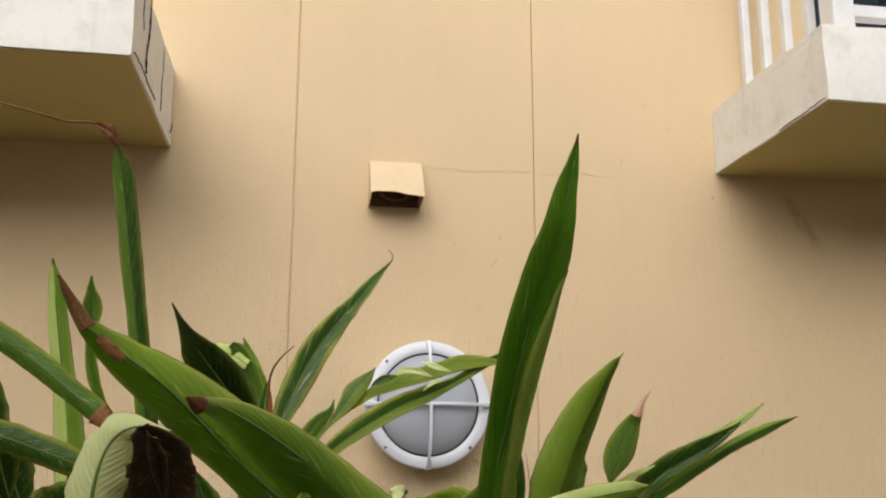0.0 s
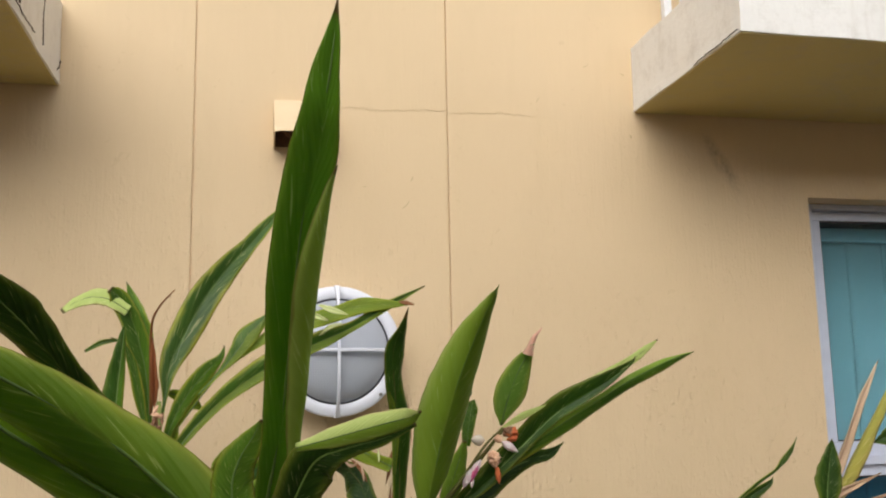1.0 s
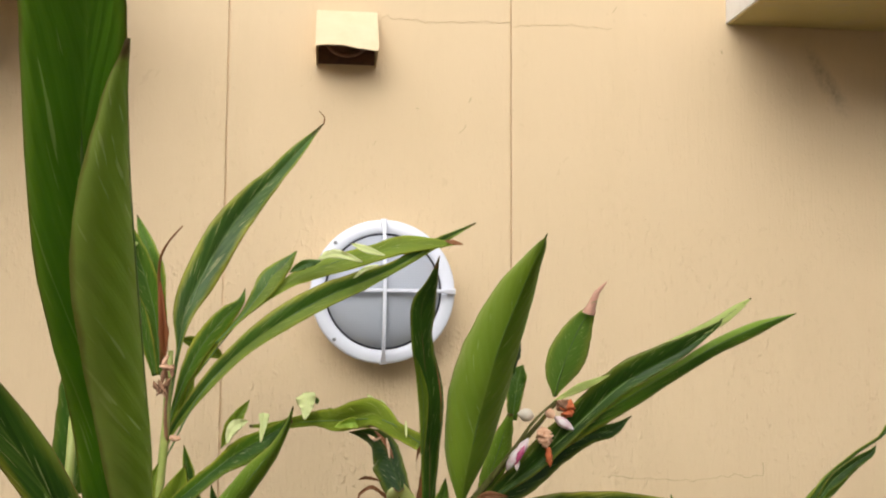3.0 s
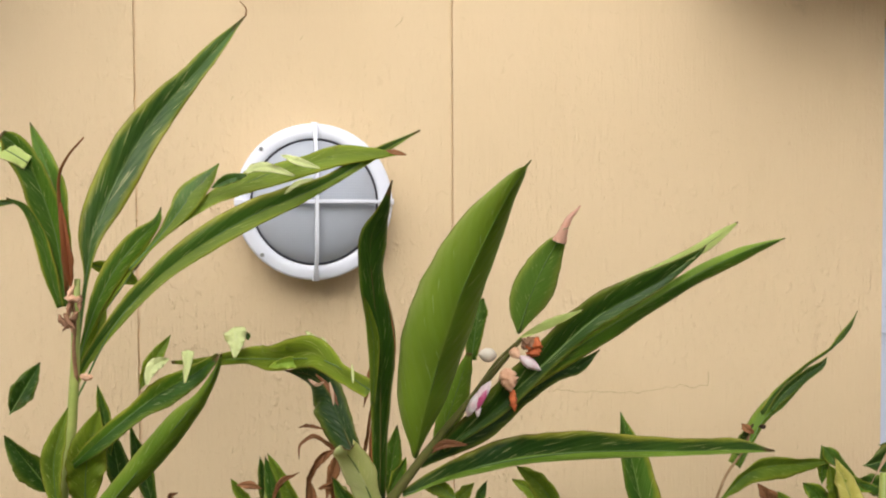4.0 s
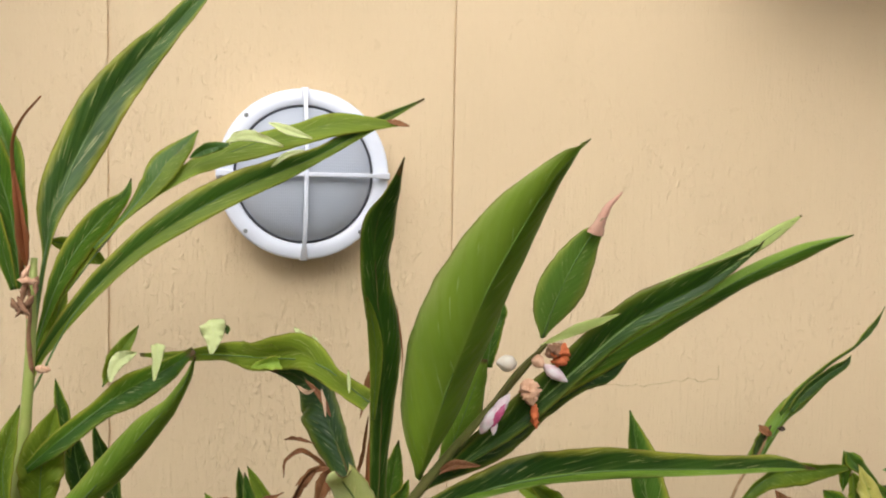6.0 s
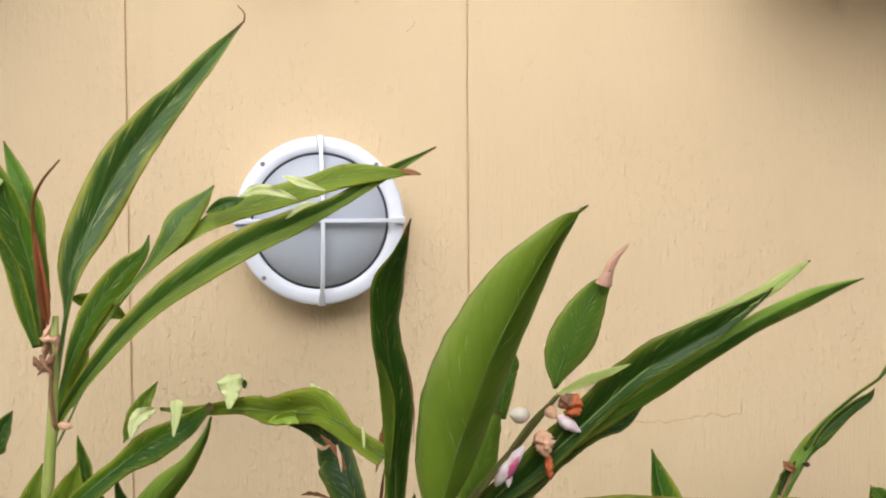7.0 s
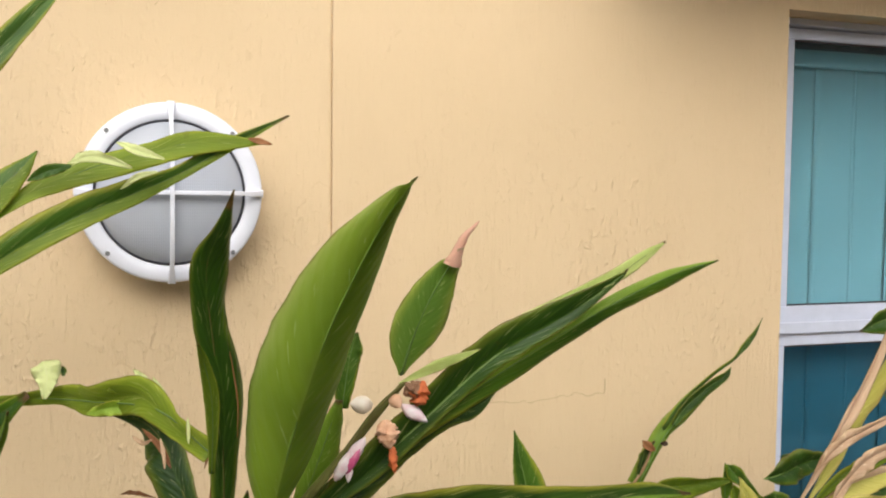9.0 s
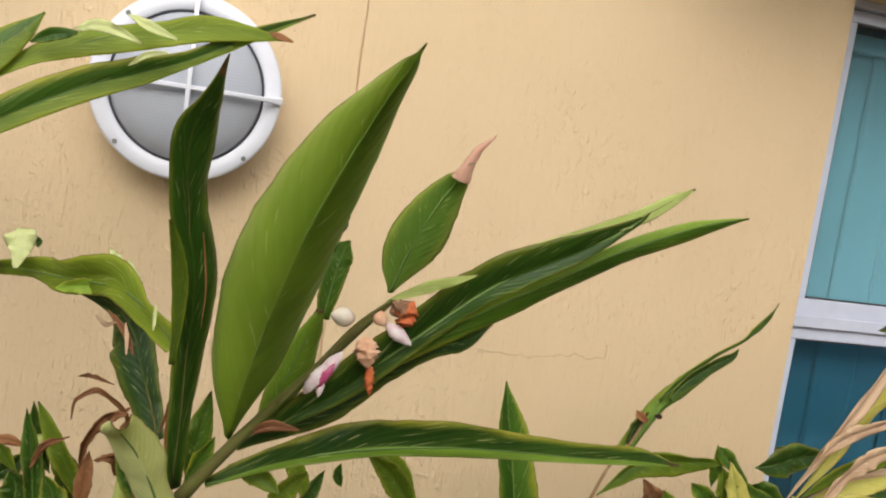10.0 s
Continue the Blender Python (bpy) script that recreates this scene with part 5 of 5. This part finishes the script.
leaf(front_clump, [(-0.461, 0.740, 1.515), (-0.461, 0.737, 1.552), (-0.464, 0.733, 1.589), (-0.470, 0.730, 1.629), (-0.476, 0.727, 1.666), (-0.479, 0.723, 1.693), (-0.481, 0.720, 1.710)], (0.0094, 0.0109, 0.0101, 0.0076, 0.0070, 0.0048, 0.0004), (0.0095, 0.0110, 0.0101, 0.0076, 0.0070, 0.0048, 0.0004), al=-20, ar=-20, mat=SILVER, lo=G_UNDER, wav=.04)
leaf(front_clump, [(-0.407, 0.580, 1.594), (-0.416, 0.578, 1.615), (-0.419, 0.576, 1.637), (-0.419, 0.574, 1.654), (-0.420, 0.572, 1.665), (-0.420, 0.570, 1.672)], (0.0011, 0.0034, 0.0030, 0.0055, 0.0023, 0.0004), (0.0011, 0.0034, 0.0030, 0.0055, 0.0023, 0.0004), mat=G_MID)
leaf(front_clump, [(-0.405, 0.699, 1.591), (-0.411, 0.696, 1.631), (-0.416, 0.692, 1.666), (-0.422, 0.689, 1.705), (-0.427, 0.686, 1.741), (-0.432, 0.682, 1.771), (-0.435, 0.679, 1.786)], (0.0059, 0.0060, 0.0059, 0.0064, 0.0063, 0.0055, 0.0007), (0.0073, 0.0074, 0.0072, 0.0079, 0.0077, 0.0068, 0.0008), al=-20, ar=-25, mat=G_BACK, lo=G_MID, wav=.05)
# deep green paints in the shade on this leaf's dark side
leaf(front_clump, [(-0.264, 0.950, 1.449), (-0.300, 0.929, 1.519), (-0.333, 0.907, 1.573), (-0.348, 0.871, 1.602), (-0.367, 0.829, 1.631), (-0.379, 0.783, 1.648), (-0.386, 0.731, 1.661), (-0.390, 0.680, 1.674)], (0.0139, 0.0169, 0.0153, 0.0136, 0.0190, 0.0145, 0.0048, 0.0004), (0.0140, 0.0170, 0.0154, 0.0137, 0.0192, 0.0146, 0.0049, 0.0004), al=-6, ar=14, mat=G_DARK, hi=G_COOL, wav=.07)
leaf(front_clump, [(-0.395, 0.490, 1.542), (-0.393, 0.486, 1.560), (-0.388, 0.482, 1.574), (-0.382, 0.478, 1.584), (-0.372, 0.474, 1.586), (-0.358, 0.470, 1.583)], (0.0147, 0.0124, 0.0110, 0.0073, 0.0034, 0.0013), (0.0148, 0.0125, 0.0110, 0.0073, 0.0034, 0.0013), al=-35, ar=-25, mat=CREAM_LEAF, wav=.10)
leaf(front_clump, [(-0.367, 0.434, 1.585), (-0.362, 0.455, 1.577), (-0.361, 0.475, 1.564), (-0.361, 0.495, 1.544), (-0.361, 0.516, 1.526)], (0.0044, 0.0130, 0.0150, 0.0134, 0.0053), (0.0043, 0.0129, 0.0148, 0.0133, 0.0053), al=25, ar=35, mat=DEAD, wav=.25)
leaf(front_clump, [(-0.360, 0.414, 1.583), (-0.358, 0.439, 1.573), (-0.358, 0.465, 1.551)], 0.0030, 0.0030, al=45, ar=45, mat=DEAD, wav=.3)
leaf(front_clump, [(-0.424, 0.516, 1.528), (-0.415, 0.516, 1.548), (-0.403, 0.516, 1.556)], 0.0122, 0.0122, mat=G_DARK)
leaf(front_clump, [(-0.380, 0.536, 1.525), (-0.384, 0.526, 1.547), (-0.389, 0.516, 1.564)], 0.0123, 0.0111, mat=G_DARK)
leaf(front_clump, [(-0.353, 0.475, 1.523), (-0.350, 0.475, 1.541), (-0.345, 0.475, 1.552)], 0.0063, 0.0063, mat=RUST, wav=.4)
leaf(front_clump, [(-0.331, 0.536, 1.510), (-0.344, 0.536, 1.541), (-0.353, 0.536, 1.565)], 0.0102, 0.0090, mat=G_DARK)
leaf(front_clump, [(-0.447, 0.557, 1.546), (-0.455, 0.546, 1.580), (-0.460, 0.536, 1.620)], 0.0118, 0.0112, mat=G_DARK)
leaf(front_clump, [(-0.444, 0.577, 1.536), (-0.455, 0.577, 1.563), (-0.469, 0.577, 1.587)], 0.0125, 0.0118, mat=G_DARK)
leaf(front_clump, [(-0.355, 1.250, 1.445), (-0.354, 1.250, 1.493), (-0.351, 1.250, 1.554), (-0.347, 1.250, 1.603), (-0.344, 1.250, 1.645), (-0.343, 1.250, 1.661)], (0.0231, 0.0207, 0.0184, 0.0134, 0.0054, 0.0004), (0.0099, 0.0089, 0.0079, 0.0057, 0.0023, 0.0004), al=20, ar=-20, mat=G_DARK, lo=G_MID)
leaf(front_clump, [(-0.174, 0.557, 1.542), (-0.157, 0.540, 1.547), (-0.141, 0.524, 1.552), (-0.128, 0.507, 1.556), (-0.124, 0.490, 1.559)], (0.0019, 0.0049, 0.0057, 0.0039, 0.0004), (0.0019, 0.0049, 0.0057, 0.0039, 0.0004), al=-20, ar=-10, mat=SILVER, lo=G_UNDER, wav=.05)
leaf(front_clump, [(-0.174, 0.587, 1.513), (-0.164, 0.572, 1.534), (-0.150, 0.556, 1.541), (-0.134, 0.541, 1.546), (-0.120, 0.526, 1.553)], (0.0111, 0.0128, 0.0057, 0.0036, 0.0013), (0.0112, 0.0129, 0.0057, 0.0036, 0.0013), al=20, ar=10, mat=G_DARK, wav=.06)
leaf(front_clump, [(-0.205, 0.618, 1.508), (-0.204, 0.613, 1.529), (-0.196, 0.607, 1.543), (-0.190, 0.602, 1.555)], (0.0118, 0.0101, 0.0064, 0.0007), (0.0120, 0.0102, 0.0064, 0.0007), al=-15, ar=-15, mat=G_MID)
leaf(front_clump, [(-0.310, 0.536, 1.514), (-0.313, 0.536, 1.535), (-0.316, 0.536, 1.554)], 0.0095, 0.0083, mat=G_DARK)
stem([(-0.435, 0.679, 1.784), (-0.436, 0.679, 1.792), (-0.448, 0.669, 1.797), (-0.466, 0.669, 1.797), (-0.486, 0.659, 1.799), (-0.523, 0.659, 1.808)], front_clump, .0012, .0007, DRY)
leaf(front_clump, [(-0.432, 0.674, 1.782), (-0.437, 0.671, 1.791), (-0.451, 0.669, 1.798)], 0.0034, 0.0038, al=40, ar=40, mat=DRY, wav=.6)
leaf(clump, [(-0.143, 1.561, 1.518), (-0.141, 1.558, 1.511), (-0.140, 1.554, 1.500), (-0.142, 1.551, 1.484)], 0.0136, 0.0136, al=15, ar=15, mat=CREAM_LEAF, peak=0.2, wav=.25, name='torn_strip')
leaf(clump, [(-0.136, 1.572, 1.509), (-0.127, 1.566, 1.508), (-0.126, 1.561, 1.503)], 0.0039, 0.0039, al=15, ar=15, mat=G_DARK, peak=0.45, wav=.25, name='torn_strip')
leaf(clump, [(-0.063, 1.475, 1.522), (-0.055, 1.470, 1.513), (-0.046, 1.464, 1.498)], 0.0042, 0.0042, al=15, ar=15, mat=CREAM_LEAF, peak=0.45, wav=.25, name='torn_strip')
leaf(clump, [(-0.047, 1.454, 1.518), (-0.041, 1.449, 1.504), (-0.035, 1.444, 1.489)], 0.0041, 0.0041, al=15, ar=15, mat=CREAM_LEAF, peak=0.45, wav=.25, name='torn_strip')
leaf(clump, [(-0.023, 1.373, 1.500), (-0.023, 1.368, 1.492), (-0.023, 1.362, 1.482)], 0.0016, 0.0016, al=15, ar=15, mat=CREAM_LEAF, peak=0.45, wav=.25, name='torn_strip')
leaf(clump, [(-0.086, 1.485, 1.502), (-0.063, 1.480, 1.505), (-0.034, 1.475, 1.494)], 0.0084, 0.0084, al=15, ar=15, mat=G_LIGHT, peak=0.45, wav=.25, name='torn_strip')
leaf(clump, [(-0.103, 1.495, 1.480), (-0.080, 1.490, 1.486), (-0.050, 1.485, 1.482)], 0.0073, 0.0073, al=15, ar=15, mat=LIGHT_RUST, peak=0.45, wav=.25, name='torn_strip')
leaf(clump, [(-0.043, 1.403, 1.477), (-0.041, 1.398, 1.467), (-0.040, 1.393, 1.454)], 0.0017, 0.0017, al=15, ar=15, mat=STRAW, peak=0.45, wav=.25, name='torn_strip')
leaf(clump, [(-0.065, 1.403, 1.481), (-0.057, 1.398, 1.476), (-0.050, 1.393, 1.479)], 0.0022, 0.0022, al=15, ar=15, mat=STRAW, peak=0.45, wav=.25, name='torn_strip')
leaf(tall_clump, [(-0.220, 1.607, 1.477), (-0.233, 1.604, 1.473), (-0.242, 1.600, 1.464), (-0.246, 1.597, 1.448)], 0.0082, 0.0082, al=15, ar=15, mat=CREAM_LEAF, peak=0.4, wav=.25, name='torn_strip')
leaf(tall_clump, [(-0.197, 1.587, 1.490), (-0.197, 1.582, 1.480), (-0.200, 1.577, 1.452)], 0.0073, 0.0073, al=15, ar=15, mat=CREAM_LEAF, peak=0.2, wav=.25, name='torn_strip')
leaf(tall_clump, [(-0.130, 1.730, 1.709), (-0.102, 1.725, 1.717), (-0.062, 1.719, 1.705)], 0.0067, 0.0067, al=15, ar=15, mat=CREAM_LEAF, peak=0.45, wav=.25, name='torn_strip')
leaf(tall_clump, [(-0.079, 1.740, 1.734), (-0.058, 1.735, 1.726), (-0.027, 1.730, 1.716)], 0.0060, 0.0060, al=15, ar=15, mat=CREAM_LEAF, peak=0.45, wav=.25, name='torn_strip')
leaf(tall_clump, [(-0.126, 1.750, 1.707), (-0.119, 1.745, 1.717), (-0.111, 1.740, 1.723)], 0.0038, 0.0038, al=15, ar=15, mat=CREAM_LEAF, peak=0.45, wav=.25, name='torn_strip')
leaf(tall_clump, [(-0.075, 1.760, 1.681), (-0.056, 1.755, 1.696), (-0.034, 1.750, 1.702)], 0.0038, 0.0038, al=15, ar=15, mat=CREAM_LEAF, peak=0.45, wav=.25, name='torn_strip')
leaf(tall_clump, [(-0.172, 1.740, 1.689), (-0.151, 1.735, 1.700), (-0.126, 1.730, 1.706)], 0.0075, 0.0075, al=15, ar=15, mat=G_DARK, peak=0.45, wav=.25, name='torn_strip')
leaf(tall_clump, [(0.073, 1.781, 1.745), (0.086, 1.776, 1.742), (0.101, 1.770, 1.738)], 0.0039, 0.0039, al=15, ar=15, mat=DRY, peak=0.45, wav=.25, name='torn_strip')
leaf(rolled_clump, [(0.783, 1.970, 1.262), (0.790, 1.965, 1.263), (0.793, 1.960, 1.262)], 0.0043, 0.0043, mat=DEAD, wav=.5)
leaf(clump, [(0.004, 1.265, 1.509), (0.004, 1.262, 1.534), (0.001, 1.259, 1.555), (-0.002, 1.255, 1.571)], 0.0005, 0.0005, al=15, ar=15, mat=DRY, peak=0.45, wav=.25, name='torn_strip')
leaf(clump, [(-0.057, 1.408, 1.485), (-0.043, 1.403, 1.470), (-0.035, 1.398, 1.453)], 0.0028, 0.0028, al=15, ar=15, mat=DRY, peak=0.45, wav=.25, name='torn_strip')

# canes down to the soil
stem([(-0.06, 1.40, -0.02), (-0.05, 1.39, 0.45), (-0.035, 1.37, 0.95), (0.010, 1.362, 1.36)], clump, .011, .004, CANE)
stem([(-0.10, 1.43, -0.02), (-0.09, 1.42, 0.5), (-0.05, 1.40, 1.0), (-0.012, 1.36, 1.30)], clump, .011, .006, CANE)
stem([(-0.02, 1.46, -0.02), (-0.04, 1.46, 0.6), (-0.045, 1.45, 1.1), (-0.03, 1.42, 1.36)], clump, .010, .006)
stem([(-0.40, 1.68, -0.02), (-0.41, 1.68, 0.45), (-0.39, 1.685, 0.9), (-0.366, 1.689, 1.27)], tall_clump, .012, .008, CANE)
stem([(-0.34, 1.62, -0.02), (-0.35, 1.62, 0.5), (-0.36, 1.60, 0.95), (-0.335, 1.56, 1.28)], tall_clump, .011, .007)
stem([(-0.10, 1.56, -0.02), (-0.11, 1.54, 0.6), (-0.11, 1.53, 1.2), (-0.105, 1.53, 1.34)], tall_clump, .009, .004)
stem([(0.74, 1.99, -0.02), (0.72, 1.99, 0.5), (0.70, 1.99, 0.9), (0.704, 1.99, 1.11)], rolled_clump, .008, .003)
stem([(1.00, 1.93, -0.02), (1.00, 1.93, 0.5), (1.02, 1.93, 0.9), (1.05, 1.92, 1.15)], rolled_clump, .010, .006)
stem([(1.08, 1.82, -0.02), (1.08, 1.82, 0.5), (1.06, 1.82, 0.8), (1.00, 1.82, 1.02)], rolled_clump, .010, .006)
stem([(0.74, 1.56, -0.02), (0.72, 1.56, 0.5), (0.70, 1.54, 0.95), (0.71, 1.53, 1.30)], straw_clump, .011, .006)
stem([(0.46, 1.12, -0.02), (0.47, 1.12, 0.6), (0.468, 1.10, 1.10), (0.468, 1.097, 1.42)], straw_clump, .008, .003)
stem([(1.34, 1.88, -0.02), (1.33, 1.88, 0.7), (1.30, 1.87, 1.20), (1.262, 1.87, 1.50)], rolled_clump, .009, .003)
stem([(0.55, 2.00, -0.02), (0.56, 2.00, 0.5), (0.56, 2.0, 1.05)], rolled_clump, .008, .004)
stem([(-0.30, 0.66, -0.02), (-0.28, 0.65, 0.6), (-0.24, 0.62, 1.1), (-0.205, 0.575, 1.48)], front_clump, .012, .005)
stem([(-0.38, 0.60, -0.02), (-0.36, 0.60, 0.6), (-0.31, 0.58, 1.1), (-0.26, 0.53, 1.46)], front_clump, .012, .005)
stem([(-0.46, 0.72, -0.02), (-0.47, 0.72, 0.6), (-0.45, 0.72, 1.1), (-0.42, 0.70, 1.55)], front_clump, .012, .006)
stem([(-0.40, 1.24, -0.02), (-0.39, 1.24, 0.6), (-0.37, 1.24, 1.1), (-0.355, 1.24, 1.52)], front_clump, .010, .004)


# unseen lower leaves added on the canes, dense to shade the wall's foot
BED = ((clump, -0.04, 1.42), (tall_clump, -0.38, 1.65), (rolled_clump, 0.85, 1.96), (rolled_clump, 0.35, 1.90), (tall_clump, -0.60, 1.95), (front_clump, -0.62, 0.95), (clump, 0.05, 1.75), (rolled_clump, 0.60, 2.02), (tall_clump, -0.18, 1.98), (straw_clump, 0.74, 1.60))
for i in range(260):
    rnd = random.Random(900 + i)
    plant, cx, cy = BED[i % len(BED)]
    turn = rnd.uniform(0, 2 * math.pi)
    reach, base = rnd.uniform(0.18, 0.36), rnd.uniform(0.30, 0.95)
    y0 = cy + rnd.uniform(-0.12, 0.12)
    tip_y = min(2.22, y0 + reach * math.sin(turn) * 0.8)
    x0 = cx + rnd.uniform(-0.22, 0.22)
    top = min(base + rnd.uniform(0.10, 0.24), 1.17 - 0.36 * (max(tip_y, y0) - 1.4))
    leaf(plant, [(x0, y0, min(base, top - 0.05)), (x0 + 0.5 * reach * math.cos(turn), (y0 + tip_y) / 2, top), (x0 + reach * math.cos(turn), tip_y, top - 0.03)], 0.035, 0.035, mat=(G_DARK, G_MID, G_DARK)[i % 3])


# ---- flowers and buds ----
def drop(centre, length, fat, way, bend=0.0, seed=0.0, n=12, sides=12, crumple=0.0):
    """A bud or shrivelled petal: a swollen drop along a direction."""
    b = bmesh.new()
    t = Vector(way).normalized()
    s = t.cross(Vector((0.2, 1, 0.1))).normalized()
    q = t.cross(s)
    rings = []
    for i in range(n + 1):
        f = i / n
        r = fat * math.sin(math.pi * min(0.985, 0.03 + f * 0.955)) ** 0.75 * (1 - 0.25 * f)
        c = Vector(centre) + t * (length * (f - 0.5)) + q * (bend * math.sin(f * math.pi))
        ring = []
        for j in range(sides):
            a = 2 * math.pi * j / sides
            k = 1 + crumple * (noise.noise(Vector((math.cos(a) * 2.2, math.sin(a) * 2.2, f * 5 + seed))) + 0.6 * noise.noise(Vector((math.cos(a) * 5, math.sin(a) * 5, f * 11 + seed))))
            ring.append(b.verts.new(c + (s * math.cos(a) + q * math.sin(a)) * r * k))
        rings.append(ring)
    for a, c in zip(rings, rings[1:]):
        for j in range(sides):
            b.faces.new((a[j], a[(j + 1) % sides], c[(j + 1) % sides], c[j]))
    b.faces.new(rings[0][::-1]), b.faces.new(rings[-1])
    return b


truss = part("flower_truss", tube([(0.0710, 1.3450, 1.4370), (0.0980, 1.3450, 1.4710), (0.1230, 1.3450, 1.5030), (0.1470, 1.3450, 1.5240)], 0.0026, 0.0013, 16, 8, None, 0.2), CANE, clump, "flower truss with buds and spent petals")
part("bud", drop((0.1110, 1.3450, 1.5080), 0.020, 0.0085, (-0.9, -0.2, 0.15), 0, 1), CREAM, truss, "cream white bud")
part("bud", drop((0.1400, 1.3450, 1.5090), 0.014, 0.0065, (0.3, -0.5, -0.5), 0, 2), PEACH, truss, "peach bud")
part("petal", drop((0.1600, 1.3450, 1.5140), 0.024, 0.0065, (0.25, -0.2, 0.8), 0.002, 3, 20, 18, 1.3), ORANGE, truss, "orange withered flower")
part("petal", drop((0.1540, 1.3450, 1.5190), 0.018, 0.0055, (0.6, -0.2, 0.5), 0.002, 4, 20, 18, 1.3), BROWN_HUSK, truss)
part("bud", drop((0.1560, 1.3450, 1.4980), 0.026, 0.0062, (0.8, -0.2, -0.55), 0.001, 5, 12, 12, 0.25), PETAL, truss, "pale pink wilted bud")
part("petal", drop((0.1330, 1.3450, 1.4820), 0.024, 0.0080, (0.15, -0.2, -0.9), 0.002, 6, 20, 18, 1.2), PEACH, truss, "peach withered flower")
part("petal", drop((0.1380, 1.3450, 1.4610), 0.024, 0.0036, (0.1, -0.1, -0.95), 0.001, 7, 20, 16, 1.2), ORANGE, truss, "orange-red withered petal")
part("petal", drop((0.1060, 1.3450, 1.4700), 0.030, 0.0062, (0.45, -0.3, 0.75), 0.002, 8, 18, 16, 0.3), PETAL, truss, "white petal flushed pink")
part("petal", drop((0.1030, 1.3385, 1.4640), 0.025, 0.0036, (0.35, -0.3, 0.8), 0.001, 9, 14, 12, 0.4), MAGENTA, truss, "magenta petal")
part("petal", drop((0.0960, 1.3450, 1.4590), 0.030, 0.0056, (0.35, -0.3, 0.85), 0.002, 10, 18, 16, 0.3), PETAL, truss, "white petal flushed pink")
part("petal", drop((0.1010, 1.3450, 1.4530), 0.016, 0.0035, (-0.1, -0.2, -0.9), 0.001, 11, 12, 10, 0.3), PETAL, truss)
spent = part("spent_truss", tube([(-0.3430, 1.7000, 1.4390), (-0.3440, 1.6900, 1.4820), (-0.3410, 1.6850, 1.5170), (-0.3460, 1.6900, 1.5610)], 0.003, 0.0015, 16, 8, None, 0.3), BROWN_HUSK, tall_clump, "spent brown flower truss")
for i in range(9):
    rnd = random.Random(40 + i)
    c = Vector((-0.3440, 1.6850, 1.5360)) + Vector((rnd.uniform(-0.012, 0.013), rnd.uniform(-0.008, 0.008), rnd.uniform(-0.026, 0.026)))
    part("husk", drop(c, rnd.uniform(0.018, 0.032), rnd.uniform(0.0025, 0.005), (rnd.uniform(-0.5, 0.5), -0.2, rnd.uniform(-1, 0.4)), 0.002, i, 12, 10, 0.9), BROWN_HUSK if i % 4 else PEACH, spent)
part("husk", drop((-0.3310, 1.7000, 1.4440), 0.018, 0.0055, (0.9, -0.2, -0.1), 0.001, 31, 12, 10, 0.5), PEACH, spent, "brown bud husk")
